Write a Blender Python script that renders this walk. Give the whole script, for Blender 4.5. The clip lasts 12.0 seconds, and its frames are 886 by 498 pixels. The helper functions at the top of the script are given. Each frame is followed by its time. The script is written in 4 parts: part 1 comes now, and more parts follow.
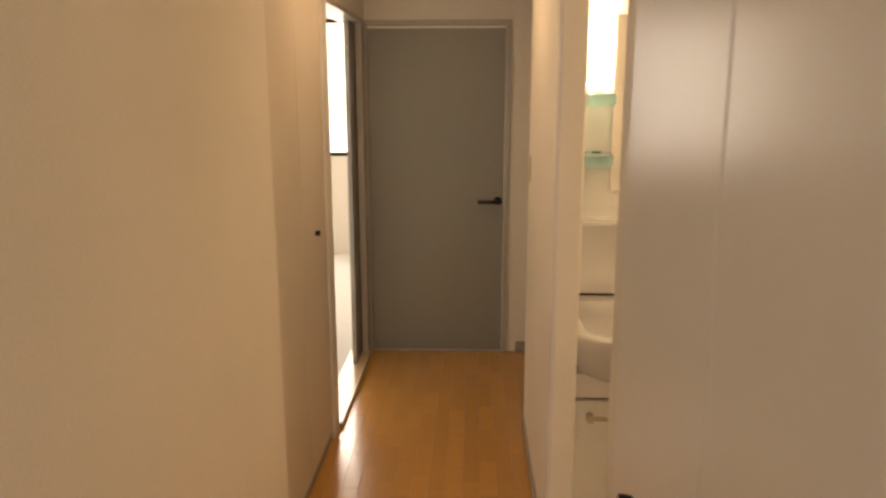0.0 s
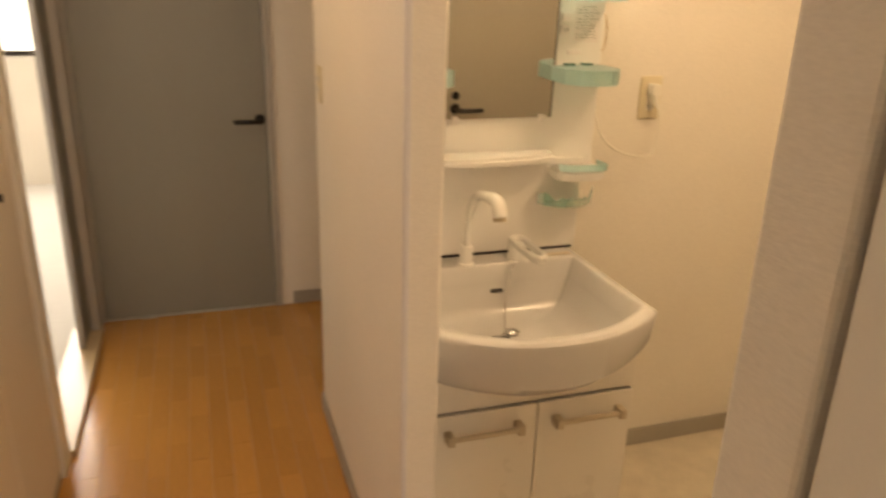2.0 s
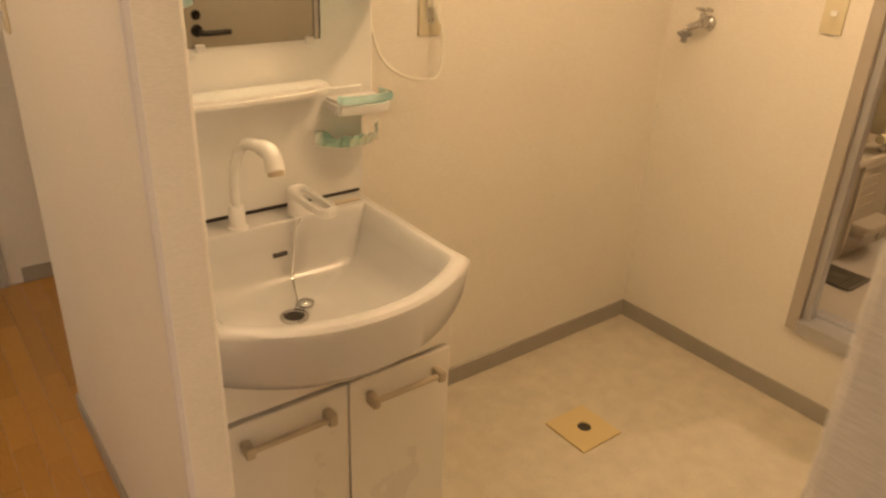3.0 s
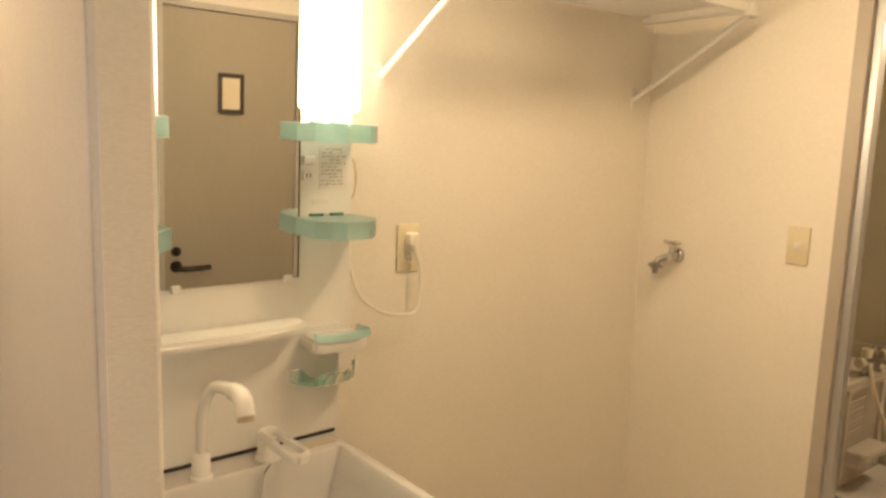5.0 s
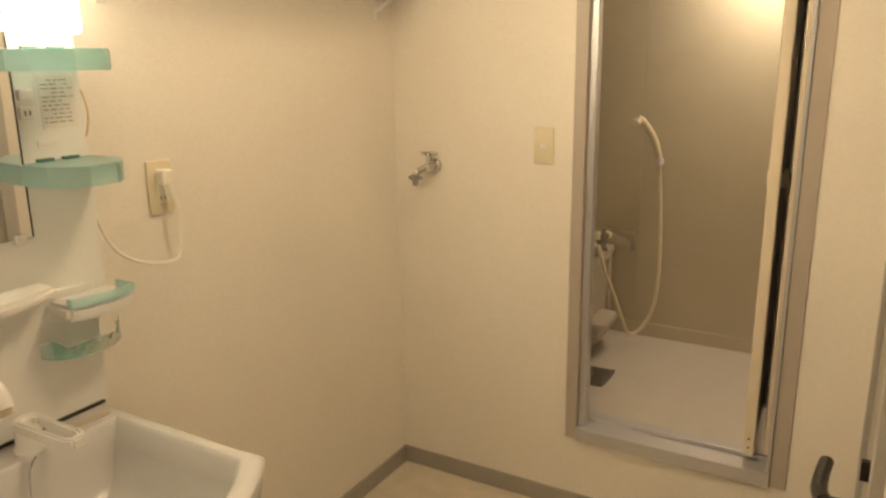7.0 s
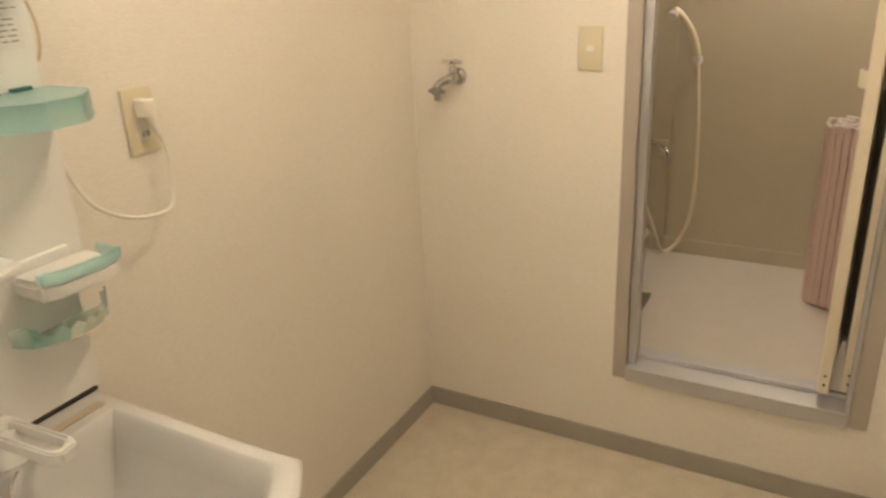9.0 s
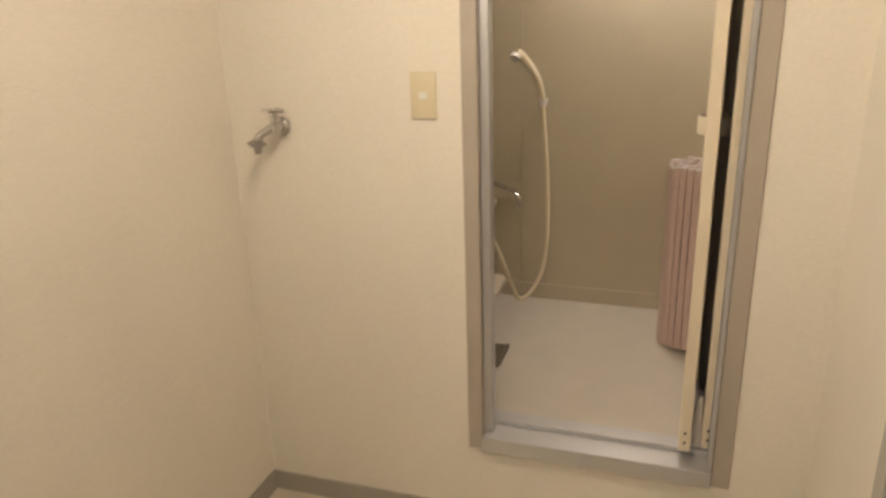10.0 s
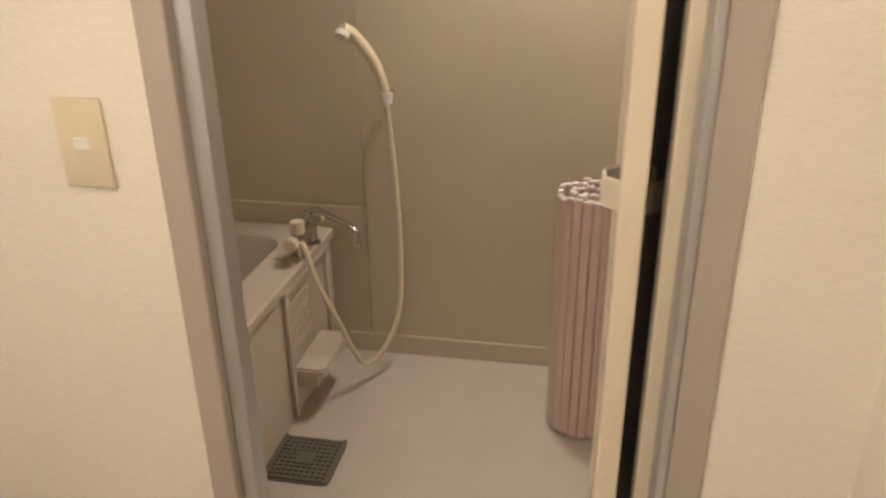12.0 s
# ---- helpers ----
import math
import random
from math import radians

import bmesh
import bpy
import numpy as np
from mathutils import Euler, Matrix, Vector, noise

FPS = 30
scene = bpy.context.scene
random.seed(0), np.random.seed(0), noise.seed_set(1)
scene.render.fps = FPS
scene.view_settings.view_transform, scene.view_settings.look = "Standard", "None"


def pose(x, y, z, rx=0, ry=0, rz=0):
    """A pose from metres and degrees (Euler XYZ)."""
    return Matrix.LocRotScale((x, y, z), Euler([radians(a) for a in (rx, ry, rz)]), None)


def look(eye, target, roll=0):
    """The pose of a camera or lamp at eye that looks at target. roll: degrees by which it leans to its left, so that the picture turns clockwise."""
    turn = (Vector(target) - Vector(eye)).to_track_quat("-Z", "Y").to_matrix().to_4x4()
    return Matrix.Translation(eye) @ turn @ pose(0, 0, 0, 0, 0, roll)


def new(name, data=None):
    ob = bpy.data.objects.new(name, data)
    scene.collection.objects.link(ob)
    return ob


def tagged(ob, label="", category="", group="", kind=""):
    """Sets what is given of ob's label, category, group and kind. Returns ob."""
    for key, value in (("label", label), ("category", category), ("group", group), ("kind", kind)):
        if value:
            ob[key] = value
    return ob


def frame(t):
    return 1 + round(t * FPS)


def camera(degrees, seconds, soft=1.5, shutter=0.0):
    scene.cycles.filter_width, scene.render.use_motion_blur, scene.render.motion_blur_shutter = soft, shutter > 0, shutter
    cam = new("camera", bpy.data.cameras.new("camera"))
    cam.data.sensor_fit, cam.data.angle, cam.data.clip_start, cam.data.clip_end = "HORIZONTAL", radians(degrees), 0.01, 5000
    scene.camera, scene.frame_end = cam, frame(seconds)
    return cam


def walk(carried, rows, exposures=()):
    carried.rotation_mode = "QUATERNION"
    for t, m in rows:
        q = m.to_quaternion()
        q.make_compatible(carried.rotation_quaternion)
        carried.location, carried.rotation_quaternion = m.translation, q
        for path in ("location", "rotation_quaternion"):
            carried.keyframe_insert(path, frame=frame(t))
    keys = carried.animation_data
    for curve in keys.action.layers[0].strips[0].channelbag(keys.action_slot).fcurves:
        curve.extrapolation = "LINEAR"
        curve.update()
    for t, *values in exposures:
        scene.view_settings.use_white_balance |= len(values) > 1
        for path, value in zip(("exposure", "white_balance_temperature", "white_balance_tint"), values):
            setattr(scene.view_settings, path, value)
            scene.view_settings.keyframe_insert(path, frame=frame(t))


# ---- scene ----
cam = camera(61.5, 12.0, soft=2.4, shutter=0.5)
PATH = [
    (0, (0.202, -0.056, 1.648), (0.121, 1.899, 1.230), -0.1),
    (0.5, (0.150, 0.110, 1.660), (0.016, 2.048, 1.187), 0.9),
    (1, (0.076, 0.365, 1.667), (0.153, 2.299, 1.164), 0.6),
    (1.5, (0.005, 0.593, 1.651), (0.416, 2.453, 1.044), 0.6),
    (2, (0.065, 0.842, 1.633), (0.665, 2.625, 0.954), 1.7),
    (2.3, (0.107, 0.980, 1.616), (0.888, 2.663, 0.869), 2.0),
    (2.5, (0.126, 1.056, 1.605), (1.041, 2.652, 0.821), 1.6),
    (2.7, (0.148, 1.110, 1.600), (1.199, 2.575, 0.734), 2.1),
    (4.3, (0.211, 1.285, 1.557), (1.426, 2.701, 0.837), 1.8),
    (4.5, (0.213, 1.284, 1.574), (1.464, 2.74, 1.015), 1.3),
    (5, (0.206, 1.229, 1.608), (1.453, 2.766, 1.315), 1.9),
    (5.5, (0.158, 1.281, 1.657), (1.629, 2.605, 1.367), 0.7),
    (6, (0.09, 1.322, 1.651), (1.714, 2.422, 1.26), 0.7),
    (6.5, (0.099, 1.332, 1.634), (1.785, 2.297, 1.159), -0.0),
    (7, (0.196, 1.356, 1.607), (1.867, 2.335, 1.107), -0.9),
    (7.2, (0.229, 1.364, 1.591), (1.878, 2.362, 1.055), -0.6),
    (8.8, (0.407, 1.618, 1.594), (2.005, 2.578, 0.87), -2.5),
    (9, (0.422, 1.641, 1.591), (2.037, 2.557, 0.847), -2.9),
    (9.5, (0.521, 1.667, 1.575), (2.219, 2.406, 0.82), -2.8),
    (10, (0.685, 1.651, 1.585), (2.467, 2.262, 0.914), -1.9),
    (10.5, (0.884, 1.674, 1.573), (2.708, 2.12, 0.883), -0.2),
    (11, (1.138, 1.734, 1.586), (2.994, 1.938, 0.871), 0.5),
    (11.5, (1.401, 1.691, 1.575), (3.261, 1.925, 0.876), -1.5),
    (12, (1.648, 1.672, 1.569), (3.453, 2.019, 0.779), -0.7),
]
EXPOSURES = [(0.0, -0.28, 9500, 24), (1.0, -0.20, 9400, 24), (1.8, -0.08, 9200, 23), (2.5, -0.09, 9700, 25), (4.5, -0.02, 8400, 18), (5.5, -0.08, 7800, 16), (7.0, -0.19, 7500, 14), (9.0, -0.03, 6500, 14), (12.0, 0.0, 6150, 17.5)]
walk(cam, [(t, look(eye, target, roll)) for t, eye, target, roll in PATH], EXPOSURES)

# ---- world and light ----
world = bpy.data.worlds.new("sky")
scene.world = world
world.use_nodes = True
wn = world.node_tree.nodes
sky = wn.new("ShaderNodeTexSky")
sky.sky_type, sky.sun_disc = "NISHITA", False
sky.sun_elevation, sky.sun_rotation = radians(48), radians(150)
world.node_tree.links.new(sky.outputs[0], wn["Background"].inputs[0])
wn["Background"].inputs[1].default_value = 0.12

sun = new("sun", bpy.data.lights.new("sun", "SUN"))
sun.data.energy, sun.data.angle, sun.data.color = 2.0, radians(0.5), (1.0, 0.95, 0.88)
sun.matrix_world = look((-4, -6, 9), (0, 0, 0))

WARM = (1.0, 0.80, 0.54)


def area(name, at, towards, sx, sy, watts, colour):
    lamp = new(name, bpy.data.lights.new(name, "AREA"))
    lamp.data.shape, lamp.data.size, lamp.data.size_y = "RECTANGLE", sx, sy
    lamp.data.energy, lamp.data.color = watts, colour
    lamp.matrix_world = look(at, towards)
    return lamp


area("window_daylight", (-2.0, 7.24, 1.66), (-2.0, 0, 1.1), 2.2, 1.25, 105, (0.86, 0.93, 1.0))
area("washroom_lamp_light", (1.70, 2.02, 2.31), (1.70, 2.021, 0), 0.26, 0.26, 10.6, WARM)
area("vanity_lamp_light_right", (1.14, 2.775, 1.86), (1.14, 0.5, 1.5), 0.10, 0.34, 2.9, (1.0, 0.86, 0.64))
area("vanity_lamp_light_left", (0.65, 2.775, 1.86), (0.65, 0.5, 1.5), 0.10, 0.34, 1.9, (1.0, 0.86, 0.64))
area("bath_lamp_light", (3.70, 1.80, 2.13), (3.70, 1.801, 0), 0.16, 0.16, 11.5, (1.0, 0.87, 0.69))
# Unseen warm lamp, added to brighten the corridor's far end.
area("corridor_fill_light", (0.02, 2.95, 2.33), (0.02, 2.951, 0), 0.20, 0.20, 6.2, (1.0, 0.78, 0.52))
# Cool fill light added behind the start; no opening is known there.
area("corridor_start_fill", (0.0, -1.60, 1.45), (0.0, 3.0, 1.2), 0.70, 1.20, 9, (0.86, 0.92, 1.0))

# ---- materials ----


def nodes_of(name):
    m = bpy.data.materials.new(name)
    m.use_nodes = True
    t = m.node_tree
    return m, t, t.nodes["Principled BSDF"]


def mat(name, colour, rough=0.5, metal=0.0, vary=0.06, scale=6.0, grain=220.0, bump=0.05, spec=0.5, stretch=(1, 1, 1), per_piece=0.0, coat=0.0):
    """Colour with slow stains and fine grain, uneven gloss and fine relief."""
    m, t, p = nodes_of(name)
    n, l = t.nodes, t.links
    tc = n.new("ShaderNodeTexCoord")
    mp = n.new("ShaderNodeMapping")
    mp.inputs["Scale"].default_value = stretch
    l.new(tc.outputs["Object"], mp.inputs[0])
    big, fine = n.new("ShaderNodeTexNoise"), n.new("ShaderNodeTexNoise")
    big.inputs["Scale"].default_value, big.inputs["Detail"].default_value = scale, 4
    fine.inputs["Scale"].default_value, fine.inputs["Detail"].default_value = grain, 2
    l.new(mp.outputs[0], big.inputs["Vector"])
    l.new(mp.outputs[0], fine.inputs["Vector"])
    add = n.new("ShaderNodeMath")
    add.operation = "ADD"
    l.new(big.outputs[0], add.inputs[0])
    l.new(fine.outputs[0], add.inputs[1])
    value = add.outputs[0]
    if per_piece:
        info = n.new("ShaderNodeObjectInfo")
        ma = n.new("ShaderNodeMath")
        ma.operation, ma.inputs[1].default_value = "MULTIPLY_ADD", per_piece
        l.new(info.outputs["Random"], ma.inputs[0])
        l.new(value, ma.inputs[2])
        value = ma.outputs[0]
    ramp = n.new("ShaderNodeMapRange")
    ramp.inputs[1].default_value, ramp.inputs[2].default_value = 0.6, 1.4 + per_piece
    ramp.inputs[3].default_value, ramp.inputs[4].default_value = 1 - vary, 1 + vary
    l.new(value, ramp.inputs[0])
    mul = n.new("ShaderNodeVectorMath")
    mul.operation = "SCALE"
    mul.inputs[0].default_value = colour
    l.new(ramp.outputs[0], mul.inputs["Scale"])
    l.new(mul.outputs[0], p.inputs["Base Color"])
    rr = n.new("ShaderNodeMapRange")
    rr.inputs[1].default_value, rr.inputs[2].default_value = 0.3, 0.7
    rr.inputs[3].default_value, rr.inputs[4].default_value = rough * 0.96, min(1.0, rough * 1.04)
    l.new(big.outputs[0], rr.inputs[0])
    l.new(rr.outputs[0], p.inputs["Roughness"])
    p.inputs["Metallic"].default_value = metal
    p.inputs["Specular IOR Level"].default_value = spec
    p.inputs["Coat Weight"].default_value = coat
    p.inputs["Coat Roughness"].default_value = 0.12
    if bump:
        b = n.new("ShaderNodeBump")
        b.inputs["Strength"].default_value, b.inputs["Distance"].default_value = bump, 0.002
        l.new(fine.outputs[0], b.inputs["Height"])
        l.new(b.outputs[0], p.inputs["Normal"])
    return m


def wallpaper(name, colour):
    """Woven vinyl wallpaper: short raised threads, faint mottling."""
    m, t, p = nodes_of(name)
    n, l = t.nodes, t.links
    tc = n.new("ShaderNodeTexCoord")
    mp = n.new("ShaderNodeMapping")
    mp.inputs["Scale"].default_value = (90, 90, 420)
    l.new(tc.outputs["Object"], mp.inputs[0])
    weave, slow = n.new("ShaderNodeTexNoise"), n.new("ShaderNodeTexNoise")
    weave.inputs["Scale"].default_value, weave.inputs["Detail"].default_value = 1.0, 3
    slow.inputs["Scale"].default_value, slow.inputs["Detail"].default_value = 2.2, 5
    l.new(mp.outputs[0], weave.inputs["Vector"])
    l.new(tc.outputs["Object"], slow.inputs["Vector"])
    mix = n.new("ShaderNodeMath")
    mix.operation, mix.inputs[1].default_value = "MULTIPLY_ADD", 0.5
    l.new(slow.outputs[0], mix.inputs[0])
    l.new(weave.outputs[0], mix.inputs[2])
    r = n.new("ShaderNodeMapRange")
    r.inputs[1].default_value, r.inputs[2].default_value = 0.45, 1.05
    r.inputs[3].default_value, r.inputs[4].default_value = 0.93, 1.05
    l.new(mix.outputs[0], r.inputs[0])
    s = n.new("ShaderNodeVectorMath")
    s.operation = "SCALE"
    s.inputs[0].default_value = colour
    l.new(r.outputs[0], s.inputs["Scale"])
    l.new(s.outputs[0], p.inputs["Base Color"])
    p.inputs["Roughness"].default_value = 0.62
    p.inputs["Specular IOR Level"].default_value = 0.3
    b = n.new("ShaderNodeBump")
    b.inputs["Strength"].default_value, b.inputs["Distance"].default_value = 0.42, 0.0018
    l.new(weave.outputs[0], b.inputs["Height"])
    l.new(b.outputs[0], p.inputs["Normal"])
    return m


def glow(name, colour, strength):
    m, t, p = nodes_of(name)
    p.inputs["Base Color"].default_value = (*colour, 1)
    p.inputs["Emission Color"].default_value = (*colour, 1)
    p.inputs["Emission Strength"].default_value = strength
    return m


def clear(name, colour, rough, through_it):
    m, t, p = nodes_of(name)
    p.inputs["Base Color"].default_value = (*colour, 1)
    p.inputs["Roughness"].default_value = rough
    p.inputs["Transmission Weight"].default_value = through_it
    p.inputs["IOR"].default_value = 1.4
    return m


PAPER = wallpaper("wallpaper", (0.80, 0.76, 0.69))
CEIL = mat("ceiling_paper", (0.80, 0.77, 0.71), 0.8, bump=0.2)
GREY_DOOR = mat("grey_door_laminate", (0.27, 0.265, 0.235), 0.42, vary=0.04, grain=160, bump=0.12, stretch=(1, 1, 0.2))
GREY_TRIM = mat("grey_trim", (0.44, 0.42, 0.385), 0.45, vary=0.04)
BASE_GREY = mat("grey_vinyl_baseboard", (0.36, 0.335, 0.29), 0.5, vary=0.08)
WHITE_PANEL = mat("white_door_panel", (0.77, 0.745, 0.69), 0.30, vary=0.02, bump=0.02, spec=0.5)
CLOSET = mat("cream_closet_panel", (0.68, 0.62, 0.54), 0.42, vary=0.03, bump=0.03)
WOOD = mat("maple_floor_strip", (0.55, 0.275, 0.075), 0.25, vary=0.15, scale=9, grain=28, bump=0.01, stretch=(7, 0.8, 1), per_piece=1.1, coat=0.5)
SILL_WOOD = mat("pale_sill_wood", (0.55, 0.42, 0.26), 0.3, vary=0.12, stretch=(9, 1, 1), coat=0.2)
VINYL = mat("cream_vinyl_floor", (0.59, 0.53, 0.43), 0.38, vary=0.15, scale=14, grain=320, bump=0.08)
TATAMI = mat("pale_room_floor", (0.55, 0.55, 0.52), 0.7, vary=0.08, grain=90, stretch=(1, 6, 1), bump=0.2)
WHITE = mat("white_vanity_plastic", (0.80, 0.79, 0.765), 0.22, vary=0.02, bump=0.0)
CERAMIC = mat("ivory_sink_resin", (0.61, 0.60, 0.59), 0.2, vary=0.02, bump=0.0)
CABINET = mat("ivory_cabinet_laminate", (0.77, 0.735, 0.67), 0.28, vary=0.03, bump=0.02)
HANDLE_BEIGE = mat("beige_handle_plastic", (0.50, 0.42, 0.31), 0.35, vary=0.05)
IVORY = mat("ivory_switch_plastic", (0.68, 0.61, 0.45), 0.35, vary=0.03, bump=0.0)
CORD = mat("cream_cord", (0.80, 0.77, 0.69), 0.4, vary=0.02, bump=0.0)
# Near-black for dark parts, and for the shade in gaps, holes and slots.
DARK = mat("dark_parts_and_gap_shade", (0.03, 0.025, 0.02), 0.6, vary=0.1)
BLACK = mat("black_handle_lacquer", (0.018, 0.015, 0.013), 0.22, vary=0.1, bump=0.0)
CHROME = mat("chrome", (0.58, 0.57, 0.56), 0.09, metal=1.0, vary=0.05, bump=0.0)
STEEL = mat("dull_steel", (0.34, 0.33, 0.32), 0.3, metal=0.9, vary=0.1, bump=0.0)
ALU = mat("anodised_aluminium", (0.54, 0.54, 0.56), 0.34, metal=0.6, vary=0.02, grain=300, stretch=(1, 1, 0.05), bump=0.03)
# Beige tone puts the shade on the aluminium jamb into its colour.
JAMB = mat("shaded_alu_jamb", (0.43, 0.385, 0.335), 0.42, vary=0.04, bump=0.02)
RING = mat("cream_white_plastic", (0.76, 0.70, 0.58), 0.35, vary=0.03, bump=0.0)
CREAM_FRAME = mat("cream_door_stile", (0.74, 0.66, 0.53), 0.38, vary=0.05)
BROWN_PANE = mat("brown_frosted_pane", (0.07, 0.045, 0.03), 0.3, vary=0.2, scale=20)
BATH_WALL = mat("beige_bath_panel", (0.56, 0.503, 0.385), 0.30, vary=0.05, grain=260, bump=0.05)
BATH_FLOOR = mat("bath_pan_floor", (0.57, 0.525, 0.465), 0.34, vary=0.06, scale=8, grain=260, bump=0.1)
TUB = mat("ivory_bathtub", (0.60, 0.54, 0.45), 0.24, vary=0.03, bump=0.0)
HOSE = mat("cream_shower_hose", (0.72, 0.64, 0.48), 0.35, vary=0.04)
PINK = mat("pink_bath_lid", (0.67, 0.51, 0.47), 0.45, vary=0.10, scale=5, stretch=(6, 6, 1), per_piece=0.8)
LID_END = mat("white_lid_cap", (0.74, 0.70, 0.68), 0.45, vary=0.04)
GRATE = mat("grey_drain_grate", (0.15, 0.13, 0.10), 0.45, vary=0.15)
DRAIN_PLATE = mat("yellowed_drain_plate", (0.66, 0.52, 0.28), 0.35, vary=0.06)
INK = mat("printed_ink", (0.25, 0.24, 0.22), 0.6, vary=0.1, bump=0.0)
MIRROR = mat("mirror_silver", (0.80, 0.80, 0.78), 0.02, metal=1.0, vary=0.01, bump=0.0)
TEAL = mat("dark_teal_tab", (0.05, 0.17, 0.15), 0.35, bump=0.0)
AQUA = clear("aqua_acrylic", (0.65, 0.92, 0.91), 0.28, 0.85)
AQUA_DEEP = clear("deep_aqua_acrylic", (0.46, 0.76, 0.66), 0.25, 0.7)
WINDOW_GLASS = clear("window_glass", (0.95, 0.97, 0.97), 0.02, 1.0)
LAMP = glow("fluorescent_cover", (1.0, 0.90, 0.70), 13.0)
BATH_DOME = glow("bath_lamp_dome", (1.0, 0.87, 0.69), 6.0)
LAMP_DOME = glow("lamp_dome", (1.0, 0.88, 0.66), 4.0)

# ---- mesh helpers ----


def mesh_of(name, bm, material, smooth=False):
    bmesh.ops.recalc_face_normals(bm, faces=bm.faces)
    me = bpy.data.meshes.new(name)
    bm.to_mesh(me)
    bm.free()
    me.materials.append(material)
    if smooth:
        for f in me.polygons:
            f.use_smooth = True
        me.set_sharp_from_angle(angle=radians(38))
    return me


def part(name, bm, material, parent, label="", smooth=False):
    ob = new(name, mesh_of(name, bm, material, smooth))
    ob.parent = parent
    if label:
        tagged(ob, label)
    return ob


def thing(name, at, label, category, group=""):
    """An empty at a thing's base; its parts are given in the room's metres and hang from it."""
    ob = new(name)
    ob.empty_display_size = 0.05
    ob.location = at
    return tagged(ob, label, category, group)


def settle(ob):
    """Lets the parts built in room metres keep their places under the empty."""
    inv = Matrix.Translation(ob.location).inverted()
    for c in ob.children:
        c.matrix_parent_inverse = inv
    return ob


def structure(name, bm, material, label, category="", smooth=False):
    ob = new(name, mesh_of(name, bm, material, smooth))
    return tagged(ob, label, category or name.split("_")[0], kind="structure")


def box(x0, x1, y0, y1, z0, z1, bevel=0.0, bm=None, seg=2):
    b = bmesh.new()
    bmesh.ops.create_cube(b, size=1.0, matrix=Matrix.Translation(((x0 + x1) / 2, (y0 + y1) / 2, (z0 + z1) / 2)) @ Matrix.Diagonal((x1 - x0, y1 - y0, z1 - z0, 1)))
    if bevel:
        bmesh.ops.bevel(b, geom=b.edges[:], offset=bevel, segments=seg, affect="EDGES", profile=0.5)
    return join(bm, b)


def join(bm, b):
    if bm is None:
        return b
    me = bpy.data.meshes.new("joined")
    b.to_mesh(me)
    b.free()
    bm.from_mesh(me)
    bpy.data.meshes.remove(me)
    return bm


def rod(a, b, r, bm=None, n=16, r2=None, bevel=0.0):
    a, b = Vector(a), Vector(b)
    m = bmesh.new()
    turn = (b - a).to_track_quat("Z", "Y").to_matrix().to_4x4()
    bmesh.ops.create_cone(m, cap_ends=True, segments=n, radius1=r, radius2=r if r2 is None else r2, depth=(b - a).length, matrix=Matrix.Translation((a + b) / 2) @ turn)
    if bevel:
        bmesh.ops.bevel(m, geom=[e for e in m.edges if len(e.link_faces) == 2 and e.calc_face_angle(0) > 1.0], offset=bevel, segments=2, affect="EDGES")
    return join(bm, m)


def smooth_path(points, steps=10):
    pts = [Vector(p) for p in points]
    pts = [pts[0] * 2 - pts[1], *pts, pts[-1] * 2 - pts[-2]]
    out = []
    for i in range(1, len(pts) - 2):
        p0, p1, p2, p3 = pts[i - 1:i + 3]
        for k in range(steps):
            t = k / steps
            out.append(0.5 * (2 * p1 + (p2 - p0) * t + (2 * p0 - 5 * p1 + 4 * p2 - p3) * t * t + (3 * p1 - p0 - 3 * p2 + p3) * t ** 3))
    return out + [pts[-2]]


def tube(points, r, bm=None, n=12, ends=None, steps=10, flat=1.0):
    """A round hose through the points; ends: radius at the last point."""
    path = smooth_path(points, steps)
    m = bmesh.new()
    rings, side = [], None
    for i, p in enumerate(path):
        d = (path[min(i + 1, len(path) - 1)] - path[max(i - 1, 0)]).normalized()
        if side is None:
            side = d.cross(Vector((0.3, 0.2, 1))).normalized() if abs(d.z) < 0.95 else d.cross(Vector((0, 1, 0))).normalized()
        side = (side - d * side.dot(d)).normalized()
        up = d.cross(side)
        rad = r if ends is None else r + (ends - r) * i / (len(path) - 1)
        rings.append([m.verts.new(p + side * math.cos(a) * rad + up * math.sin(a) * rad * flat) for a in (2 * math.pi * k / n for k in range(n))])
    for a, b in zip(rings, rings[1:]):
        for k in range(n):
            m.faces.new((a[k], a[(k + 1) % n], b[(k + 1) % n], b[k]))
    m.faces.new(rings[0])
    m.faces.new(rings[-1])
    return join(bm, m)


def prism(outline, z0, z1, bm=None, bevel=0.0, axis="z"):
    """Extrudes a plan outline; axis x turns (u, v) into (y, z), axis y into (x, z)."""
    m = bmesh.new()
    put = {"z": lambda u, v, w: (u, v, w), "x": lambda u, v, w: (w, u, v), "y": lambda u, v, w: (u, w, v)}[axis]
    low = [m.verts.new(put(u, v, z0)) for u, v in outline]
    top = [m.verts.new(put(u, v, z1)) for u, v in outline]
    m.faces.new(low)
    m.faces.new(top)
    for i in range(len(low)):
        j = (i + 1) % len(low)
        m.faces.new((low[i], low[j], top[j], top[i]))
    if bevel:
        bmesh.ops.recalc_face_normals(m, faces=m.faces)
        bmesh.ops.bevel(m, geom=[e for e in m.edges if e.calc_face_angle(0) > 0.7], offset=bevel, segments=2, affect="EDGES")
    return join(bm, m)


